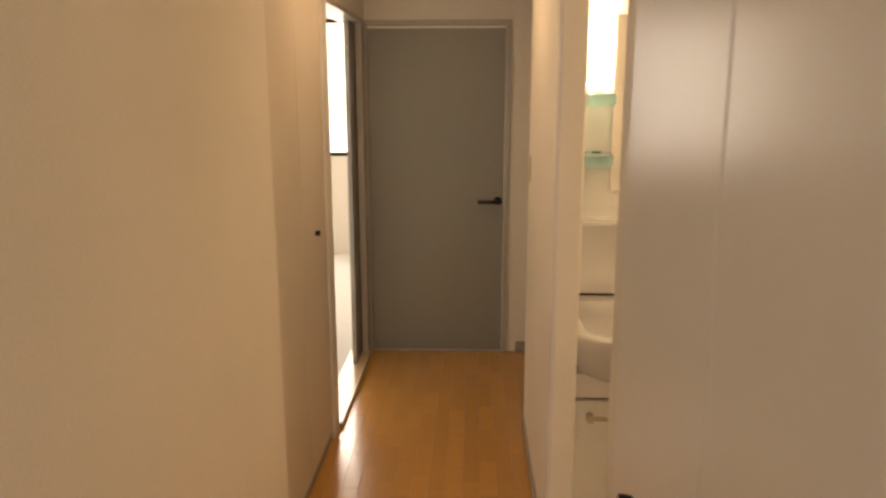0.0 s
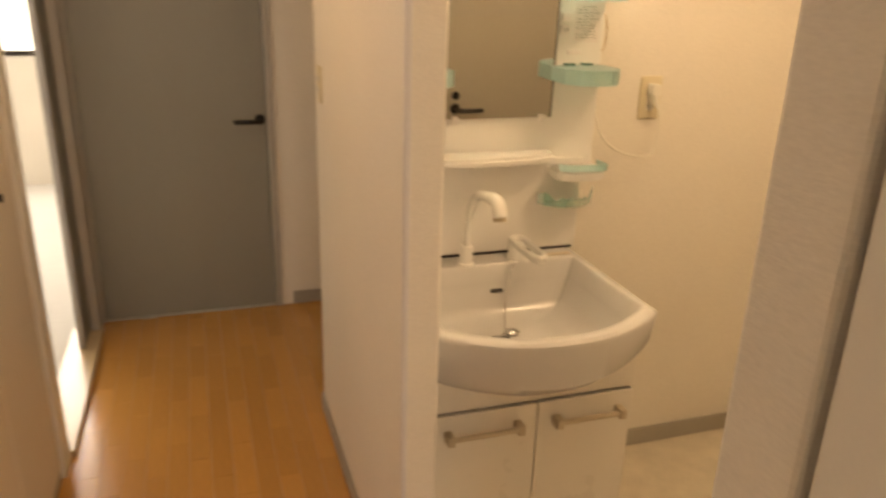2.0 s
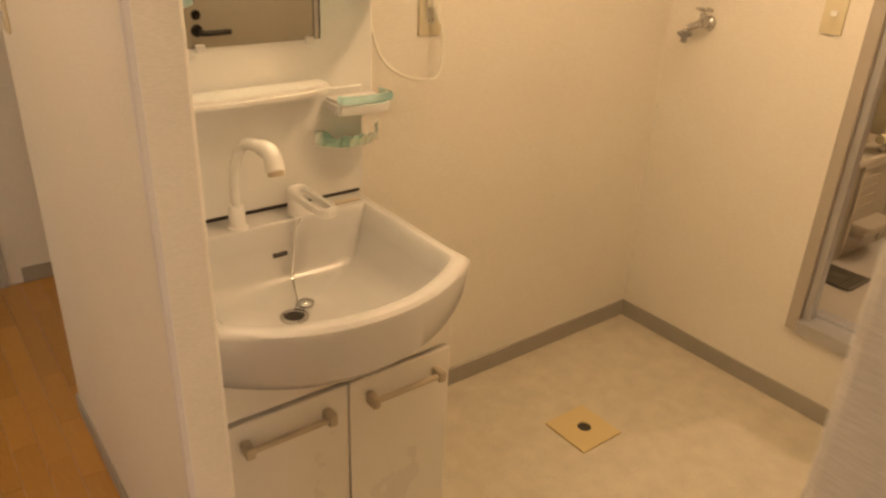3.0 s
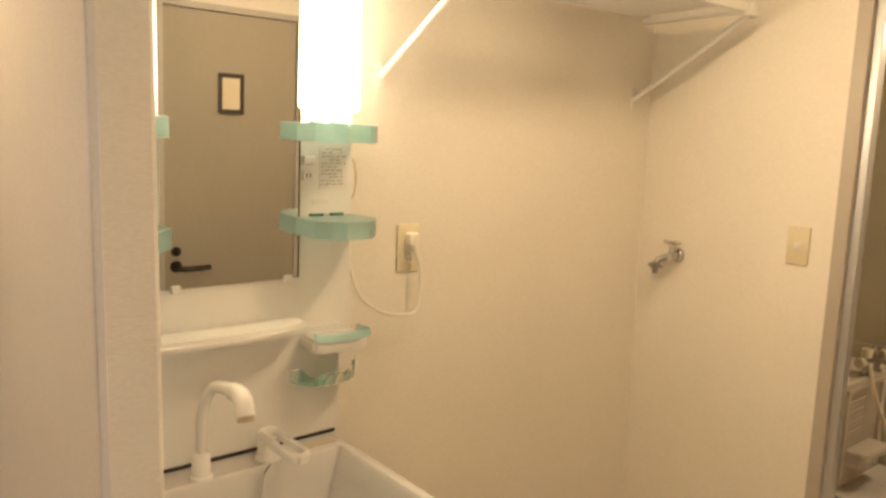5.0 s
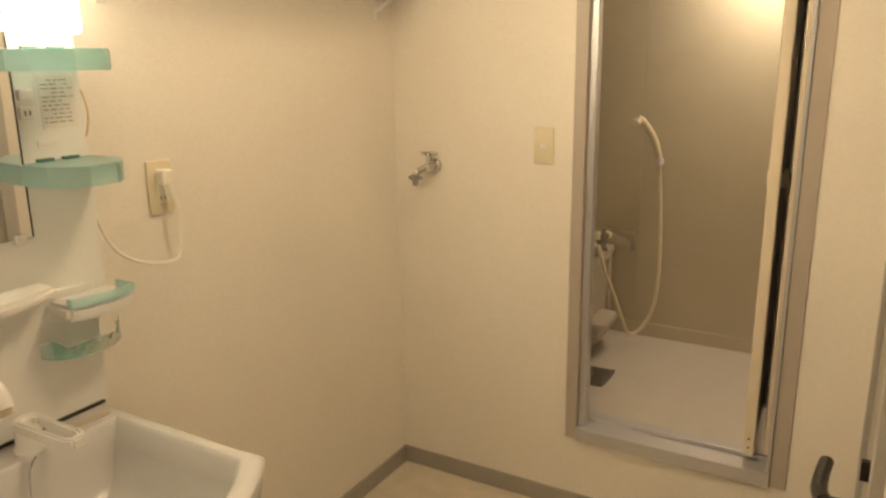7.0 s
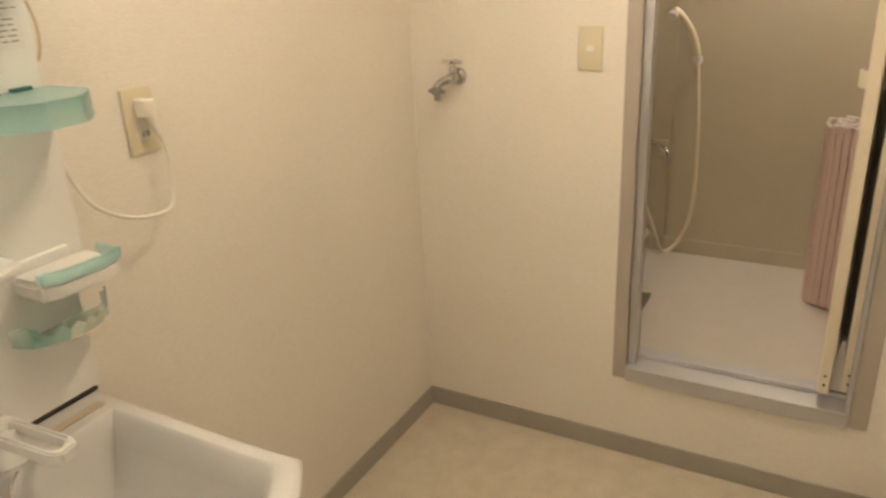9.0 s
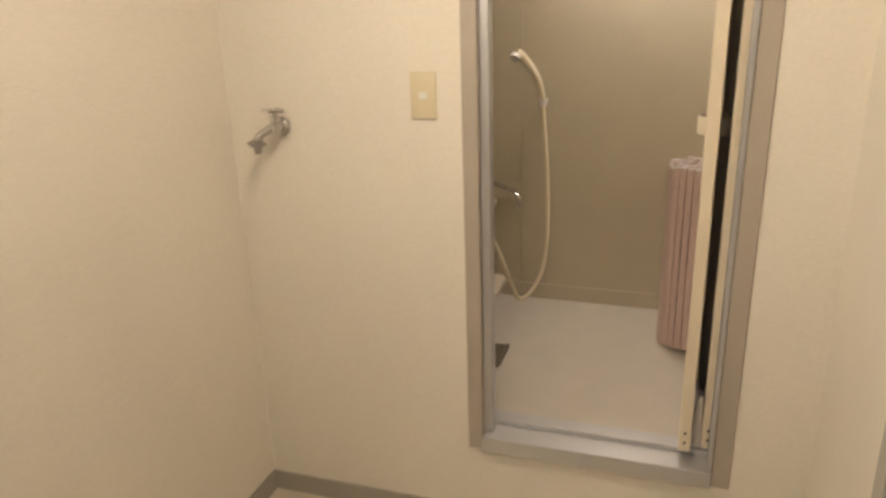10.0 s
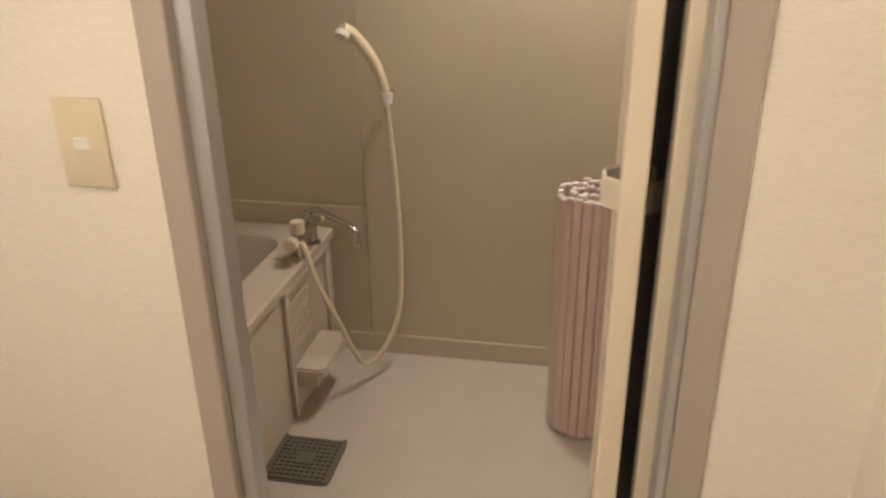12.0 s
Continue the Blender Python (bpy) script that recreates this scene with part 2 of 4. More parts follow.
def lathe(profile, at, bm=None, n=24, turn=None):
    m = bmesh.new()
    turn = turn or Matrix.Identity(4)
    rings = [[m.verts.new(Vector(at) + (turn @ Vector((r * math.cos(2 * math.pi * k / n), r * math.sin(2 * math.pi * k / n), h)))) for k in range(n)] for r, h in profile]
    for a, b in zip(rings, rings[1:]):
        for k in range(n):
            m.faces.new((a[k], a[(k + 1) % n], b[(k + 1) % n], b[k]))
    m.faces.new(rings[0])
    m.faces.new(rings[-1])
    return join(bm, m)


# ---- plan ----
XB, YA, YW = 2.495, 2.895, 1.300            # washroom: tap wall, basin wall, toilet-door wall
XR, XL = 0.46, -0.457                       # corridor faces
YE, YN = 4.515, 3.45                        # corridor end wall, end of the basin-side wall
TOP, BTOP, BF, DTOP = 2.40, 2.34, 0.18, 2.052     # ceilings and the bath floor
BX, BY0, BY1 = 3.88, 1.30, 3.12             # bath inside

# ---- setting: corridor ----
structure("floor_corridor", box(-0.50, 1.40, -1.70, YE + 0.10, -0.10, -0.004), SILL_WOOD, "wooden corridor subfloor under maple strips", "floor")
structure("floor_washroom", box(0.46, XB + 0.02, YW - 0.02, YA + 0.02, -0.06, 0.001), VINYL, "cream vinyl sheet washroom floor", "floor")
structure("wall_corridor_left", box(-0.58, XL + 0.012, -1.70, 2.312, 0, TOP), PAPER, "cream woven wallpaper corridor wall", "wall")
b = box(-0.58, -0.495, 2.312, 3.335, 0, TOP)
structure("wall_closet_back", b, CLOSET, "plain wall behind the closet doors", "wall")
b = box(-0.58, XL, 3.335, YE + 0.10, DTOP, TOP)
structure("wall_over_sliding_door", b, PAPER, "wallpapered wall over the sliding door opening", "wall")
b = box(-0.52, XL, 4.495, YE + 0.10, 0, DTOP)
structure("wall_sliding_door_end", b, PAPER, "narrow wall beside the sliding door", "wall")
b = box(XL, -0.470, YE, YE + 0.10, 0, TOP)
box(0.418, 1.40, YE, YE + 0.10, 0, TOP, bm=b)
box(-0.470, 0.418, YE, YE + 0.10, DTOP, TOP, bm=b)
structure("wall_corridor_end", b, PAPER, "wallpapered end wall around the grey door", "wall")
structure("wall_side_passage", box(1.30, 1.40, YN, YE, 0, TOP), PAPER, "plain wall closing the side passage", "wall")
structure("wall_behind_start", box(-0.58, 1.40, -1.80, -1.70, 0, TOP), PAPER, "plain wall behind the corridor", "wall")
structure("wall_corridor_basin_side", box(XR, 0.545, 2.27, YN, 0, TOP, 0.008), PAPER, "wallpapered wall end beside the wash basin", "wall")
structure("wall_basin", box(0.545, XB + 0.10, YA, YN, 0, TOP), PAPER, "cream wallpapered wall behind the basin", "wall")
b = box(XR, 0.545, 1.190, YW - 0.025, 0, TOP, 0.006)
structure("wall_washroom_entrance", b, PAPER, "wallpapered wall end at the washroom entrance", "wall")
b = box(0.545, 1.225, 1.172, YW, 0, TOP)
box(1.865, XB + 0.10, 1.172, YW, 0, TOP, bm=b)
box(1.225, 1.865, 1.172, YW, 2.072, TOP, bm=b)
structure("wall_toilet_side", b, PAPER, "wallpapered wall around the toilet door", "wall")
structure("wall_toilet_back", box(0.545, XB + 0.10, 1.06, 1.16, 0, TOP), PAPER, "plain wall behind the toilet door", "wall")
b = box(XB, XB + 0.10, YW, 1.484, 0, TOP)
box(XB, XB + 0.10, 2.207, YA, 0, TOP, bm=b)
box(XB, XB + 0.10, 1.484, 2.207, 2.11, TOP, bm=b)
box(XB, XB + 0.10, 1.484, 2.207, 0, 0.29, bm=b)
structure("wall_bath_door", b, PAPER, "cream wallpapered wall with the bathroom doorway", "wall")
structure("ceiling_corridor", box(-0.58, 0.46, -1.80, YE + 0.10, TOP, TOP + 0.08), CEIL, "white papered corridor ceiling", "ceiling")
structure("ceiling_washroom", box(0.46, XB + 0.10, -1.80, YE + 0.10, TOP, TOP + 0.08), CEIL, "white papered washroom ceiling", "ceiling")
structure("wall_behind_cupboards", box(0.75, 0.85, -1.70, 1.06, 0, TOP), PAPER, "plain wall behind the hall cupboards", "wall")

# Window added out of view, with a glowing pane, for the cool fill.
ew = structure("window_2", box(-0.42, 0.42, -1.70, -1.66, 0.78, 0.82, 0.003), WHITE_PANEL, "unseen glazed window added behind the start of the corridor", "window")
part("pane", box(-0.38, 0.38, -1.694, -1.690, 0.82, 2.08), glow("fill_glow_pane", (0.85, 0.92, 1.0), 1.5), ew, "glowing pane added to the unseen window")
part("window_frame", box(-0.42, -0.38, -1.70, -1.665, 0.82, 2.12, 0.003), WHITE_PANEL, ew)
part("window_frame", box(0.38, 0.42, -1.70, -1.665, 0.82, 2.12, 0.003), WHITE_PANEL, ew)
part("window_frame", box(-0.38, 0.38, -1.70, -1.665, 2.08, 2.12, 0.003), WHITE_PANEL, ew)

# ---- setting: side room ----
structure("floor_side_room", box(-4.1, -0.545, 3.23, 7.40, -0.10, 0.012), TATAMI, "pale flooring of the side room", "floor")
structure("wall_side_room_south", box(-4.1, -0.58, 3.23, 3.335, 0, TOP), PAPER, "plain side room wall", "wall")
structure("wall_side_room_west", box(-4.1, -4.0, 3.335, 7.30, 0, TOP), PAPER, "plain side room wall", "wall")
structure("wall_side_room_east", box(-0.52, XL, YE + 0.10, 7.30, 0, TOP), PAPER, "plain side room wall", "wall")
b = box(-4.1, -3.15, 7.30, 7.42, 0, TOP)
box(-0.85, -0.44, 7.30, 7.42, 0, TOP, bm=b)
box(-3.15, -0.85, 7.30, 7.42, 0, 1.00, bm=b)
box(-3.15, -0.85, 7.30, 7.42, 2.32, TOP, bm=b)
structure("wall_side_room_north", b, PAPER, "white papered side room wall under the window", "wall")
structure("ceiling_side_room", box(-4.1, -0.457, 3.23, 7.42, TOP, TOP + 0.08), CEIL, "white papered side room ceiling", "ceiling")
structure("ground", box(-60, 60, 7.6, 130, -3.2, -3.0), mat("grass_ground", (0.07, 0.10, 0.04), 0.9, vary=0.3), "grassy ground outside the window", "ground")

w = structure("window_1", box(-3.15, -0.85, 7.29, 7.42, 0.98, 1.002, 0.003), WHITE_PANEL, "large bright window with a dark aluminium frame", "window")
for i, (x0, x1) in enumerate(((-3.14, -1.98), (-2.02, -0.86))):
    fb = box(x0, x1, 7.34 + 0.03 * i, 7.365 + 0.03 * i, 1.003, 1.040)
    box(x0, x1, 7.34 + 0.03 * i, 7.365 + 0.03 * i, 2.28, 2.318, bm=fb)
    box(x0, x0 + 0.045, 7.34 + 0.03 * i, 7.365 + 0.03 * i, 1.040, 2.28, bm=fb)
    box(x1 - 0.045, x1, 7.34 + 0.03 * i, 7.365 + 0.03 * i, 1.040, 2.28, bm=fb)
    part("window_frame", fb, DARK, w, "dark aluminium sash")
    pane = part("pane", box(x0 + 0.045, x1 - 0.045, 7.349 + 0.03 * i, 7.355 + 0.03 * i, 1.040, 2.28), WINDOW_GLASS, w)
    pane.visible_shadow = False

m, t, p = nodes_of("bright_outdoors")
nz = t.nodes.new("ShaderNodeTexNoise")
nz.inputs["Scale"].default_value, nz.inputs["Detail"].default_value = 0.7, 6
cr = t.nodes.new("ShaderNodeValToRGB")
cr.color_ramp.elements[0].position, cr.color_ramp.elements[0].color = 0.36, (0.45, 0.62, 0.28, 1)
cr.color_ramp.elements[1].position, cr.color_ramp.elements[1].color = 0.52, (1.0, 1.0, 0.98, 1)
tc = t.nodes.new("ShaderNodeTexCoord")
t.links.new(tc.outputs["Object"], nz.inputs["Vector"])
t.links.new(nz.outputs[0], cr.inputs[0])
t.links.new(cr.outputs[0], p.inputs["Emission Color"])
p.inputs["Emission Strength"].default_value = 3.2
p.inputs["Base Color"].default_value = (0.2, 0.25, 0.15, 1)
structure("backdrop", box(-16, 10, 14.0, 14.1, -3.0, 9.0), m, "overexposed sky and trees outside the window", "backdrop")

# ---- doors of the corridor ----


def lever(parent, at, out, along, up_lock=False):
    """A black lever handle: rosette, neck and bent bar. out: away from the door; along: the way the bar points."""
    a, o, g = Vector(at), Vector(out), Vector(along)
    b = rod(a, a + o * 0.010, 0.026, n=24, bevel=0.003)
    rod(a + o * 0.008, a + o * 0.066, 0.011, bm=b)
    tube([a + o * 0.062, a + o * 0.070 + g * 0.03, a + o * 0.070 + g * 0.075, a + o * 0.066 + g * 0.125], 0.0125, bm=b, ends=0.011)
    part("door_handle", b, BLACK, parent, "black lever handle", smooth=True)
    if up_lock:
        z = Vector((0, 0, 0.065))
        b = rod(a + z, a + z + o * 0.010, 0.021, n=20, bevel=0.003)
        box(*sorted((a.x - 0.005, a.x + 0.005)), *sorted((a.y + o.y * 0.008, a.y + o.y * 0.022)), a.z + 0.05, a.z + 0.08, bm=b)
        part("lock", b, BLACK, parent, "black thumb-turn lock", smooth=True)


d = structure("door_1", box(-0.437, 0.386, YE + 0.012, YE + 0.048, 0.006, 2.020, 0.003), GREY_DOOR, "closed plain grey hinged door at the corridor end", "door")
b = box(-0.470, -0.439, YE - 0.016, YE + 0.09, 0, DTOP, 0.002)
box(0.388, 0.418, YE - 0.016, YE + 0.09, 0, DTOP, 0.002, bm=b)
box(-0.439, 0.388, YE - 0.016, YE + 0.09, 2.022, DTOP, 0.002, bm=b)
part("door_frame", b, GREY_TRIM, d, "light grey door frame")
# Strip made white to imitate the bright line at the door's top.
part("top_highlight_strip", box(-0.437, 0.386, YE + 0.004, YE + 0.0115, 2.006, 2.020, 0.001), WHITE_PANEL, d, "top strip, white for the highlight along the door's top")
part("threshold", box(-0.437, 0.386, YE - 0.004, YE + 0.05, 0, 0.006), GREY_TRIM, d, "pale grey threshold strip")
lever(d, (0.353, YE + 0.012, 0.976), (0, -1, 0), (-1, 0, 0))

c = thing("hall_closet", (-0.47, 2.8, 0), "cream folding closet doors with a small dark knob", "closet")
for y0, y1 in ((2.316, 2.772), (2.776, 3.240)):
    part("door_panel", box(-0.492, -0.465, y0, y1, 0.05, 2.09, 0.004), CLOSET, c)
part("top_rail", box(-0.492, -0.461, 2.316, 3.24, 2.094, 2.13, 0.002), CLOSET, c)
part("plinth", box(-0.492, -0.470, 2.316, 3.24, 0.0, 0.046), BASE_GREY, c, "grey plinth strip")
part("knob", rod((-0.465, 3.015, 1.056), (-0.445, 3.015, 1.056), 0.011, n=16, r2=0.013, bevel=0.002), BLACK, c, "small dark round knob", smooth=True)
settle(c)
structure("trim_closet_post", box(-0.497, -0.455, 3.245, 3.36, 0.0, DTOP, 0.004), WHITE_PANEL, "white post between closet and sliding door", "trim")

s = structure("door_2", box(-0.517, -0.495, 4.182, 4.493, 0.03, 2.025, 0.002), GREY_DOOR, "grey sliding door standing open", "door")
part("edge_strip", box(-0.519, -0.493, 4.176, 4.1815, 0.03, 2.025, 0.001), STEEL, s, "dull metal leading edge strip")
b = box(-0.489, -0.449, 4.365, 4.430, 0.0, DTOP, 0.004)
box(-0.491, -0.449, 4.435, 4.493, 0.0, DTOP, 0.004, bm=b)
box(-0.580, -0.449, 3.362, 4.420, 2.028, DTOP, 0.003, bm=b)
part("door_frame", b, GREY_TRIM, s, "pale grey sliding door frame")
part("sill", box(-0.575, -0.440, 3.362, 4.420, 0.0, 0.028, 0.004), SILL_WOOD, s, "pale varnished wooden sill")

# glossy cupboard doors along the right of the hall
u = thing("hall_cupboard", (0.48, 0.4, 0), "tall glossy white hall cupboard with flush doors", "cupboard")
# Body coloured near-black so the door gaps read as shade.
part("body", box(0.478, 0.74, -1.2, 1.171, 0.0, TOP - 0.004), DARK, u, "cupboard body, dark for the shade in the door gaps")
for y0, y1 in ((-1.15, -0.066), (-0.062, 0.709), (0.713, 1.174)):
    part("door_panel", box(0.454, 0.476, y0, y1, 0.04, TOP - 0.02, 0.003), WHITE_PANEL, u)
part("knob", rod((0.454, 1.01, 1.018), (0.432, 1.01, 1.018), 0.010, r2=0.013, n=16, bevel=0.002), BLACK, u, "small dark knob", smooth=True)
settle(u)

# ---- baseboards and small wall fittings ----


def baseboard(x0, x1, y0, y1):
    structure("baseboard", box(x0, x1, y0, y1, 0.0, 0.070, 0.002), BASE_GREY, "grey vinyl baseboard along the wall", "baseboard")


baseboard(0.4525, XR, 2.262, YN + 0.008)
baseboard(XR, 1.30, YN, YN + 0.008)
baseboard(0.475, 1.30, YE - 0.008, YE)
baseboard(1.16, XB - 0.009, YA - 0.009, YA)
baseboard(XB - 0.009, XB, YW + 0.009, YA)
baseboard(1.905, XB, YW, YW + 0.009)
baseboard(0.555, 1.185, YW, YW + 0.009)
structure("trim_wall_corner", box(XR - 0.003, XR + 0.010, 2.2665, 2.280, 0.070, TOP - 0.002, 0.002), mat("pale_corner_bead", (0.70, 0.68, 0.68), 0.3), "pale plastic corner bead on the wall end", "trim")


def switch_plate(at, normal, label, group, buttons=1):
    """A 70 x 120 mm plate with its rocker; built facing +x at its centre, then turned."""
    ob = thing("light_switch", at, label, "switch", group)
    part("plate", box(0, 0.008, -0.035, 0.035, -0.06, 0.06, 0.004), IVORY, ob, smooth=True)
    for k in range(buttons):
        z = (k - (buttons - 1) / 2) * 0.034
        part("rocker", box(0.006, 0.0105, -0.011, 0.011, z - 0.008, z + 0.008, 0.0015), WHITE, ob, "pale rocker button")
    ob.rotation_euler = (0, 0, math.atan2(normal[1], normal[0]))
    return ob


switch_plate((XB, 2.309, 1.318), (-1, 0), "ivory single light switch beside the bathroom door", "switches")
switch_plate((XR, 3.33, 1.30), (-1, 0), "ivory light switch on the corridor wall", "switches", 2)
switch_plate((0.80, YW, 1.15), (0, 1), "ivory double light switch beside the toilet door", "switches", 2)

# outlet with the vanity's plug and cord
o = thing("wall_outlet", (1.427, YA, 1.302), "ivory double wall outlet with a plug in it", "outlet")
part("plate", box(1.389, 1.465, YA - 0.008, YA, 1.236, 1.370, 0.004), IVORY, o, smooth=True)
part("socket", box(1.415, 1.441, YA - 0.010, YA - 0.006, 1.264, 1.348, 0.002), CORD, o, "paler socket insert")
for z in (1.272, 1.318):
    for dx in (-0.006, 0.006):
        part("slot", box(1.427 + dx - 0.0012, 1.427 + dx + 0.0012, YA - 0.0112, YA - 0.009, z, z + 0.010), DARK, o)
settle(o)
k = thing("power_cord", (1.44, YA - 0.02, 1.31), "cream power cord plugged into the wall outlet", "cord")
b = box(1.412, 1.445, YA - 0.038, YA - 0.0105, 1.312, 1.348, 0.006)
rod((1.430, YA - 0.028, 1.318), (1.438, YA - 0.036, 1.276), 0.0125, bm=b, r2=0.0055)
part("plug", b, CORD, k, "cream angled plug", smooth=True)
b = tube([(1.438, YA - 0.036, 1.282), (1.445, YA - 0.040, 1.252), (1.446, YA - 0.042, 1.185), (1.420, YA - 0.056, 1.132), (1.350, YA - 0.070, 1.134), (1.285, YA - 0.066, 1.156), (1.240, YA - 0.050, 1.200), (1.220, YA - 0.030, 1.285), (1.2165, YA - 0.02, 1.38), (1.2165, YA - 0.018, 1.48), (1.206, YA - 0.022, 1.52)], 0.0042, n=10)
part("cable", b, CORD, k, smooth=True)
settle(k)

# washing machine tap
w = thing("wall_tap", (XB, 2.73, 1.23), "chrome washing machine tap on the wall", "tap")
tx, ty, tz = XB, 2.73, 1.228
part("flange", lathe([(0.001, 0), (0.027, 0.0), (0.025, 0.008), (0.014, 0.014), (0.001, 0.015)], (tx, ty, tz), turn=Matrix.Rotation(radians(-90), 4, "Y")), CHROME, w, smooth=True)
b = rod((tx - 0.008, ty, tz), (tx - 0.058, ty, tz), 0.0155, bevel=0.002)
rod((tx - 0.040, ty, tz - 0.002), (tx - 0.040, ty, tz + 0.035), 0.011, bm=b)
part("body", b, CHROME, w, smooth=True)
b = rod((tx - 0.040, ty, tz + 0.034), (tx - 0.040, ty, tz + 0.046), 0.006)
rod((tx - 0.040, ty - 0.034, tz + 0.048), (tx - 0.040, ty + 0.034, tz + 0.048), 0.0055, bm=b, bevel=0.002)
rod((tx - 0.070, ty, tz + 0.048), (tx - 0.010, ty, tz + 0.048), 0.0055, bm=b, bevel=0.002)
part("cross_handle", b, CHROME, w, "chrome cross handle", smooth=True)
ux, uy = -0.62, 0.78
q = Vector((tx - 0.045, ty, tz))
b = tube([q, q + Vector((ux * 0.022, uy * 0.022, -0.006)), q + Vector((ux * 0.040, uy * 0.040, -0.016)), q + Vector((ux * 0.047, uy * 0.047, -0.030))], 0.0120)
part("spout", b, CHROME, w, smooth=True)
q += Vector((ux * 0.048, uy * 0.048, -0.030))
b = rod(q + Vector((0, 0, 0.006)), q - Vector((0, 0, 0.016)), 0.0165, bevel=0.002)
rod(q - Vector((0, 0, 0.014)), q - Vector((0, 0, 0.034)), 0.011, bm=b, bevel=0.002)
rod(q + Vector((-0.028, 0, -0.006)), q + Vector((0.028, 0, -0.006)), 0.006, bm=b, bevel=0.001)
rod(q + Vector((0, -0.028, -0.006)), q + Vector((0, 0.028, -0.006)), 0.006, bm=b, bevel=0.001)
part("hose_adapter", b, STEEL, w, "metal hose adapter with screws", smooth=True)
settle(w)

# floor drain of the washing machine place
f = thing("floor_drain", (1.78, 2.45, 0), "yellowed square drain plate with a dark hole", "drain")
b = bmesh.new()
SIDES = 20
cx, cy = 1.785, 2.445
outer = [(0.088 * max(-1, min(1, 1.42 * math.cos(a))), 0.088 * max(-1, min(1, 1.42 * math.sin(a)))) for a in (2 * math.pi * i / SIDES + math.pi / SIDES for i in range(SIDES))]
inner = [(0.024 * math.cos(a) + 0.006, 0.024 * math.sin(a)) for a in (2 * math.pi * i / SIDES + math.pi / SIDES for i in range(SIDES))]
rings = [[b.verts.new((cx + u, cy + v, z)) for u, v in ring] for ring, z in ((outer, 0.001), (outer, 0.008), (inner, 0.010), (inner, 0.0015))]
for r0, r1 in zip(rings, rings[1:]):
    for i in range(SIDES):
        b.faces.new((r0[i], r0[(i + 1) % SIDES], r1[(i + 1) % SIDES], r1[i]))
part("plate", b, DRAIN_PLATE, f)
# Dark disc stands in for the shade down the hole.
part("hole", rod((cx + 0.006, cy, 0.0015), (cx + 0.006, cy, 0.004), 0.0245, n=20), DARK, f, "dark disc for the shade in the drain hole")
settle(f)

# slatted shelf over the washing machine place
sh = thing("wall_shelf", (1.85, YA, 2.0), "white slatted shelf on diagonal wall brackets", "shelf")
part("front_rail", box(1.22, 2.36, 2.468, 2.492, 2.014, 2.044, 0.004), WHITE, sh)
part("back_rail", box(1.22, 2.44, YA - 0.024, YA - 0.001, 2.05, 2.082, 0.004), WHITE, sh)
for i in range(52):
    x = 1.235 + i * 0.0217
    part("slat", box(x, x + 0.011, 2.492, YA - 0.024, 2.040, 2.048), WHITE, sh)
for x in (1.325, 2.395):
    b = rod((x, YA - 0.004, 1.765), (x, 2.470, 2.020), 0.0085, n=12)
    box(x - 0.014, x + 0.014, YA - 0.006, YA - 0.0005, 1.735, 1.80, 0.002, bm=b)
    part("bracket", b, WHITE, sh, "white diagonal bracket", smooth=True)
    part("bracket_arm", box(x - 0.008, x + 0.008, 2.472, YA - 0.024, 2.018, 2.038, 0.002), WHITE, sh)
part("end_cap", box(2.362, 2.42, 2.462, 2.498, 2.004, 2.048, 0.008), WHITE, sh, "white end cap", smooth=True)
settle(sh)

# ceiling lamp of the washroom
cl = thing("ceiling_lamp", (1.70, 2.02, TOP), "round lit ceiling lamp in the washroom", "lamp")
part("base", rod((1.70, 2.02, TOP - 0.001), (1.70, 2.02, TOP - 0.03), 0.15, n=32), WHITE, cl)
part("cover", lathe([(0.145, TOP - 0.03), (0.143, TOP - 0.05), (0.11, TOP - 0.068), (0.05, TOP - 0.074), (0.004, TOP - 0.075)], (1.70, 2.02, 0), n=32), LAMP_DOME, cl, "glowing cover", smooth=True)
settle(cl)

# Fixture added out of view to carry the corridor's warm fill.
hl = thing("hall_fill_lamp", (0.02, 2.95, TOP), "unseen round ceiling lamp added to light the corridor", "lamp")
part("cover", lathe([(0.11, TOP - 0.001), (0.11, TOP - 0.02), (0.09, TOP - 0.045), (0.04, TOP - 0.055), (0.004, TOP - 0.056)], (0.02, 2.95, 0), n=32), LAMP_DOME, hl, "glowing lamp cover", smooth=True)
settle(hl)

# toilet door, seen in the mirror and edge-on
d = structure("door_3", box(1.249, 1.843, YW - 0.030, YW + 0.004, 0.008, 2.042, 0.002), mat("beige_grey_door", (0.33, 0.30, 0.25), 0.4, vary=0.04, grain=160, bump=0.1, stretch=(1, 1, 0.2)), "closed beige-grey toilet door with a small framed window", "door")
b = box(1.190, 1.246, YW - 0.09, YW + 0.016, 0, 2.072, 0.002)
box(1.846, 1.900, YW - 0.09, YW + 0.016, 0, 2.072, 0.002, bm=b)
box(1.246, 1.846, YW - 0.09, YW + 0.016, 2.045, 2.072, 0.002, bm=b)
part("door_frame", b, GREY_TRIM, d, "grey-beige door frame")
b = box(1.478, 1.592, YW + 0.004, YW + 0.014, 1.778, 1.796, 0.002)
box(1.478, 1.592, YW + 0.004, YW + 0.014, 1.626, 1.644, 0.002, bm=b)
box(1.478, 1.494, YW + 0.004, YW + 0.014, 1.644, 1.778, 0.002, bm=b)
box(1.576, 1.592, YW + 0.004, YW + 0.014, 1.644, 1.778, 0.002, bm=b)
part("window_frame", b, DARK, d, "dark frame of the small window")
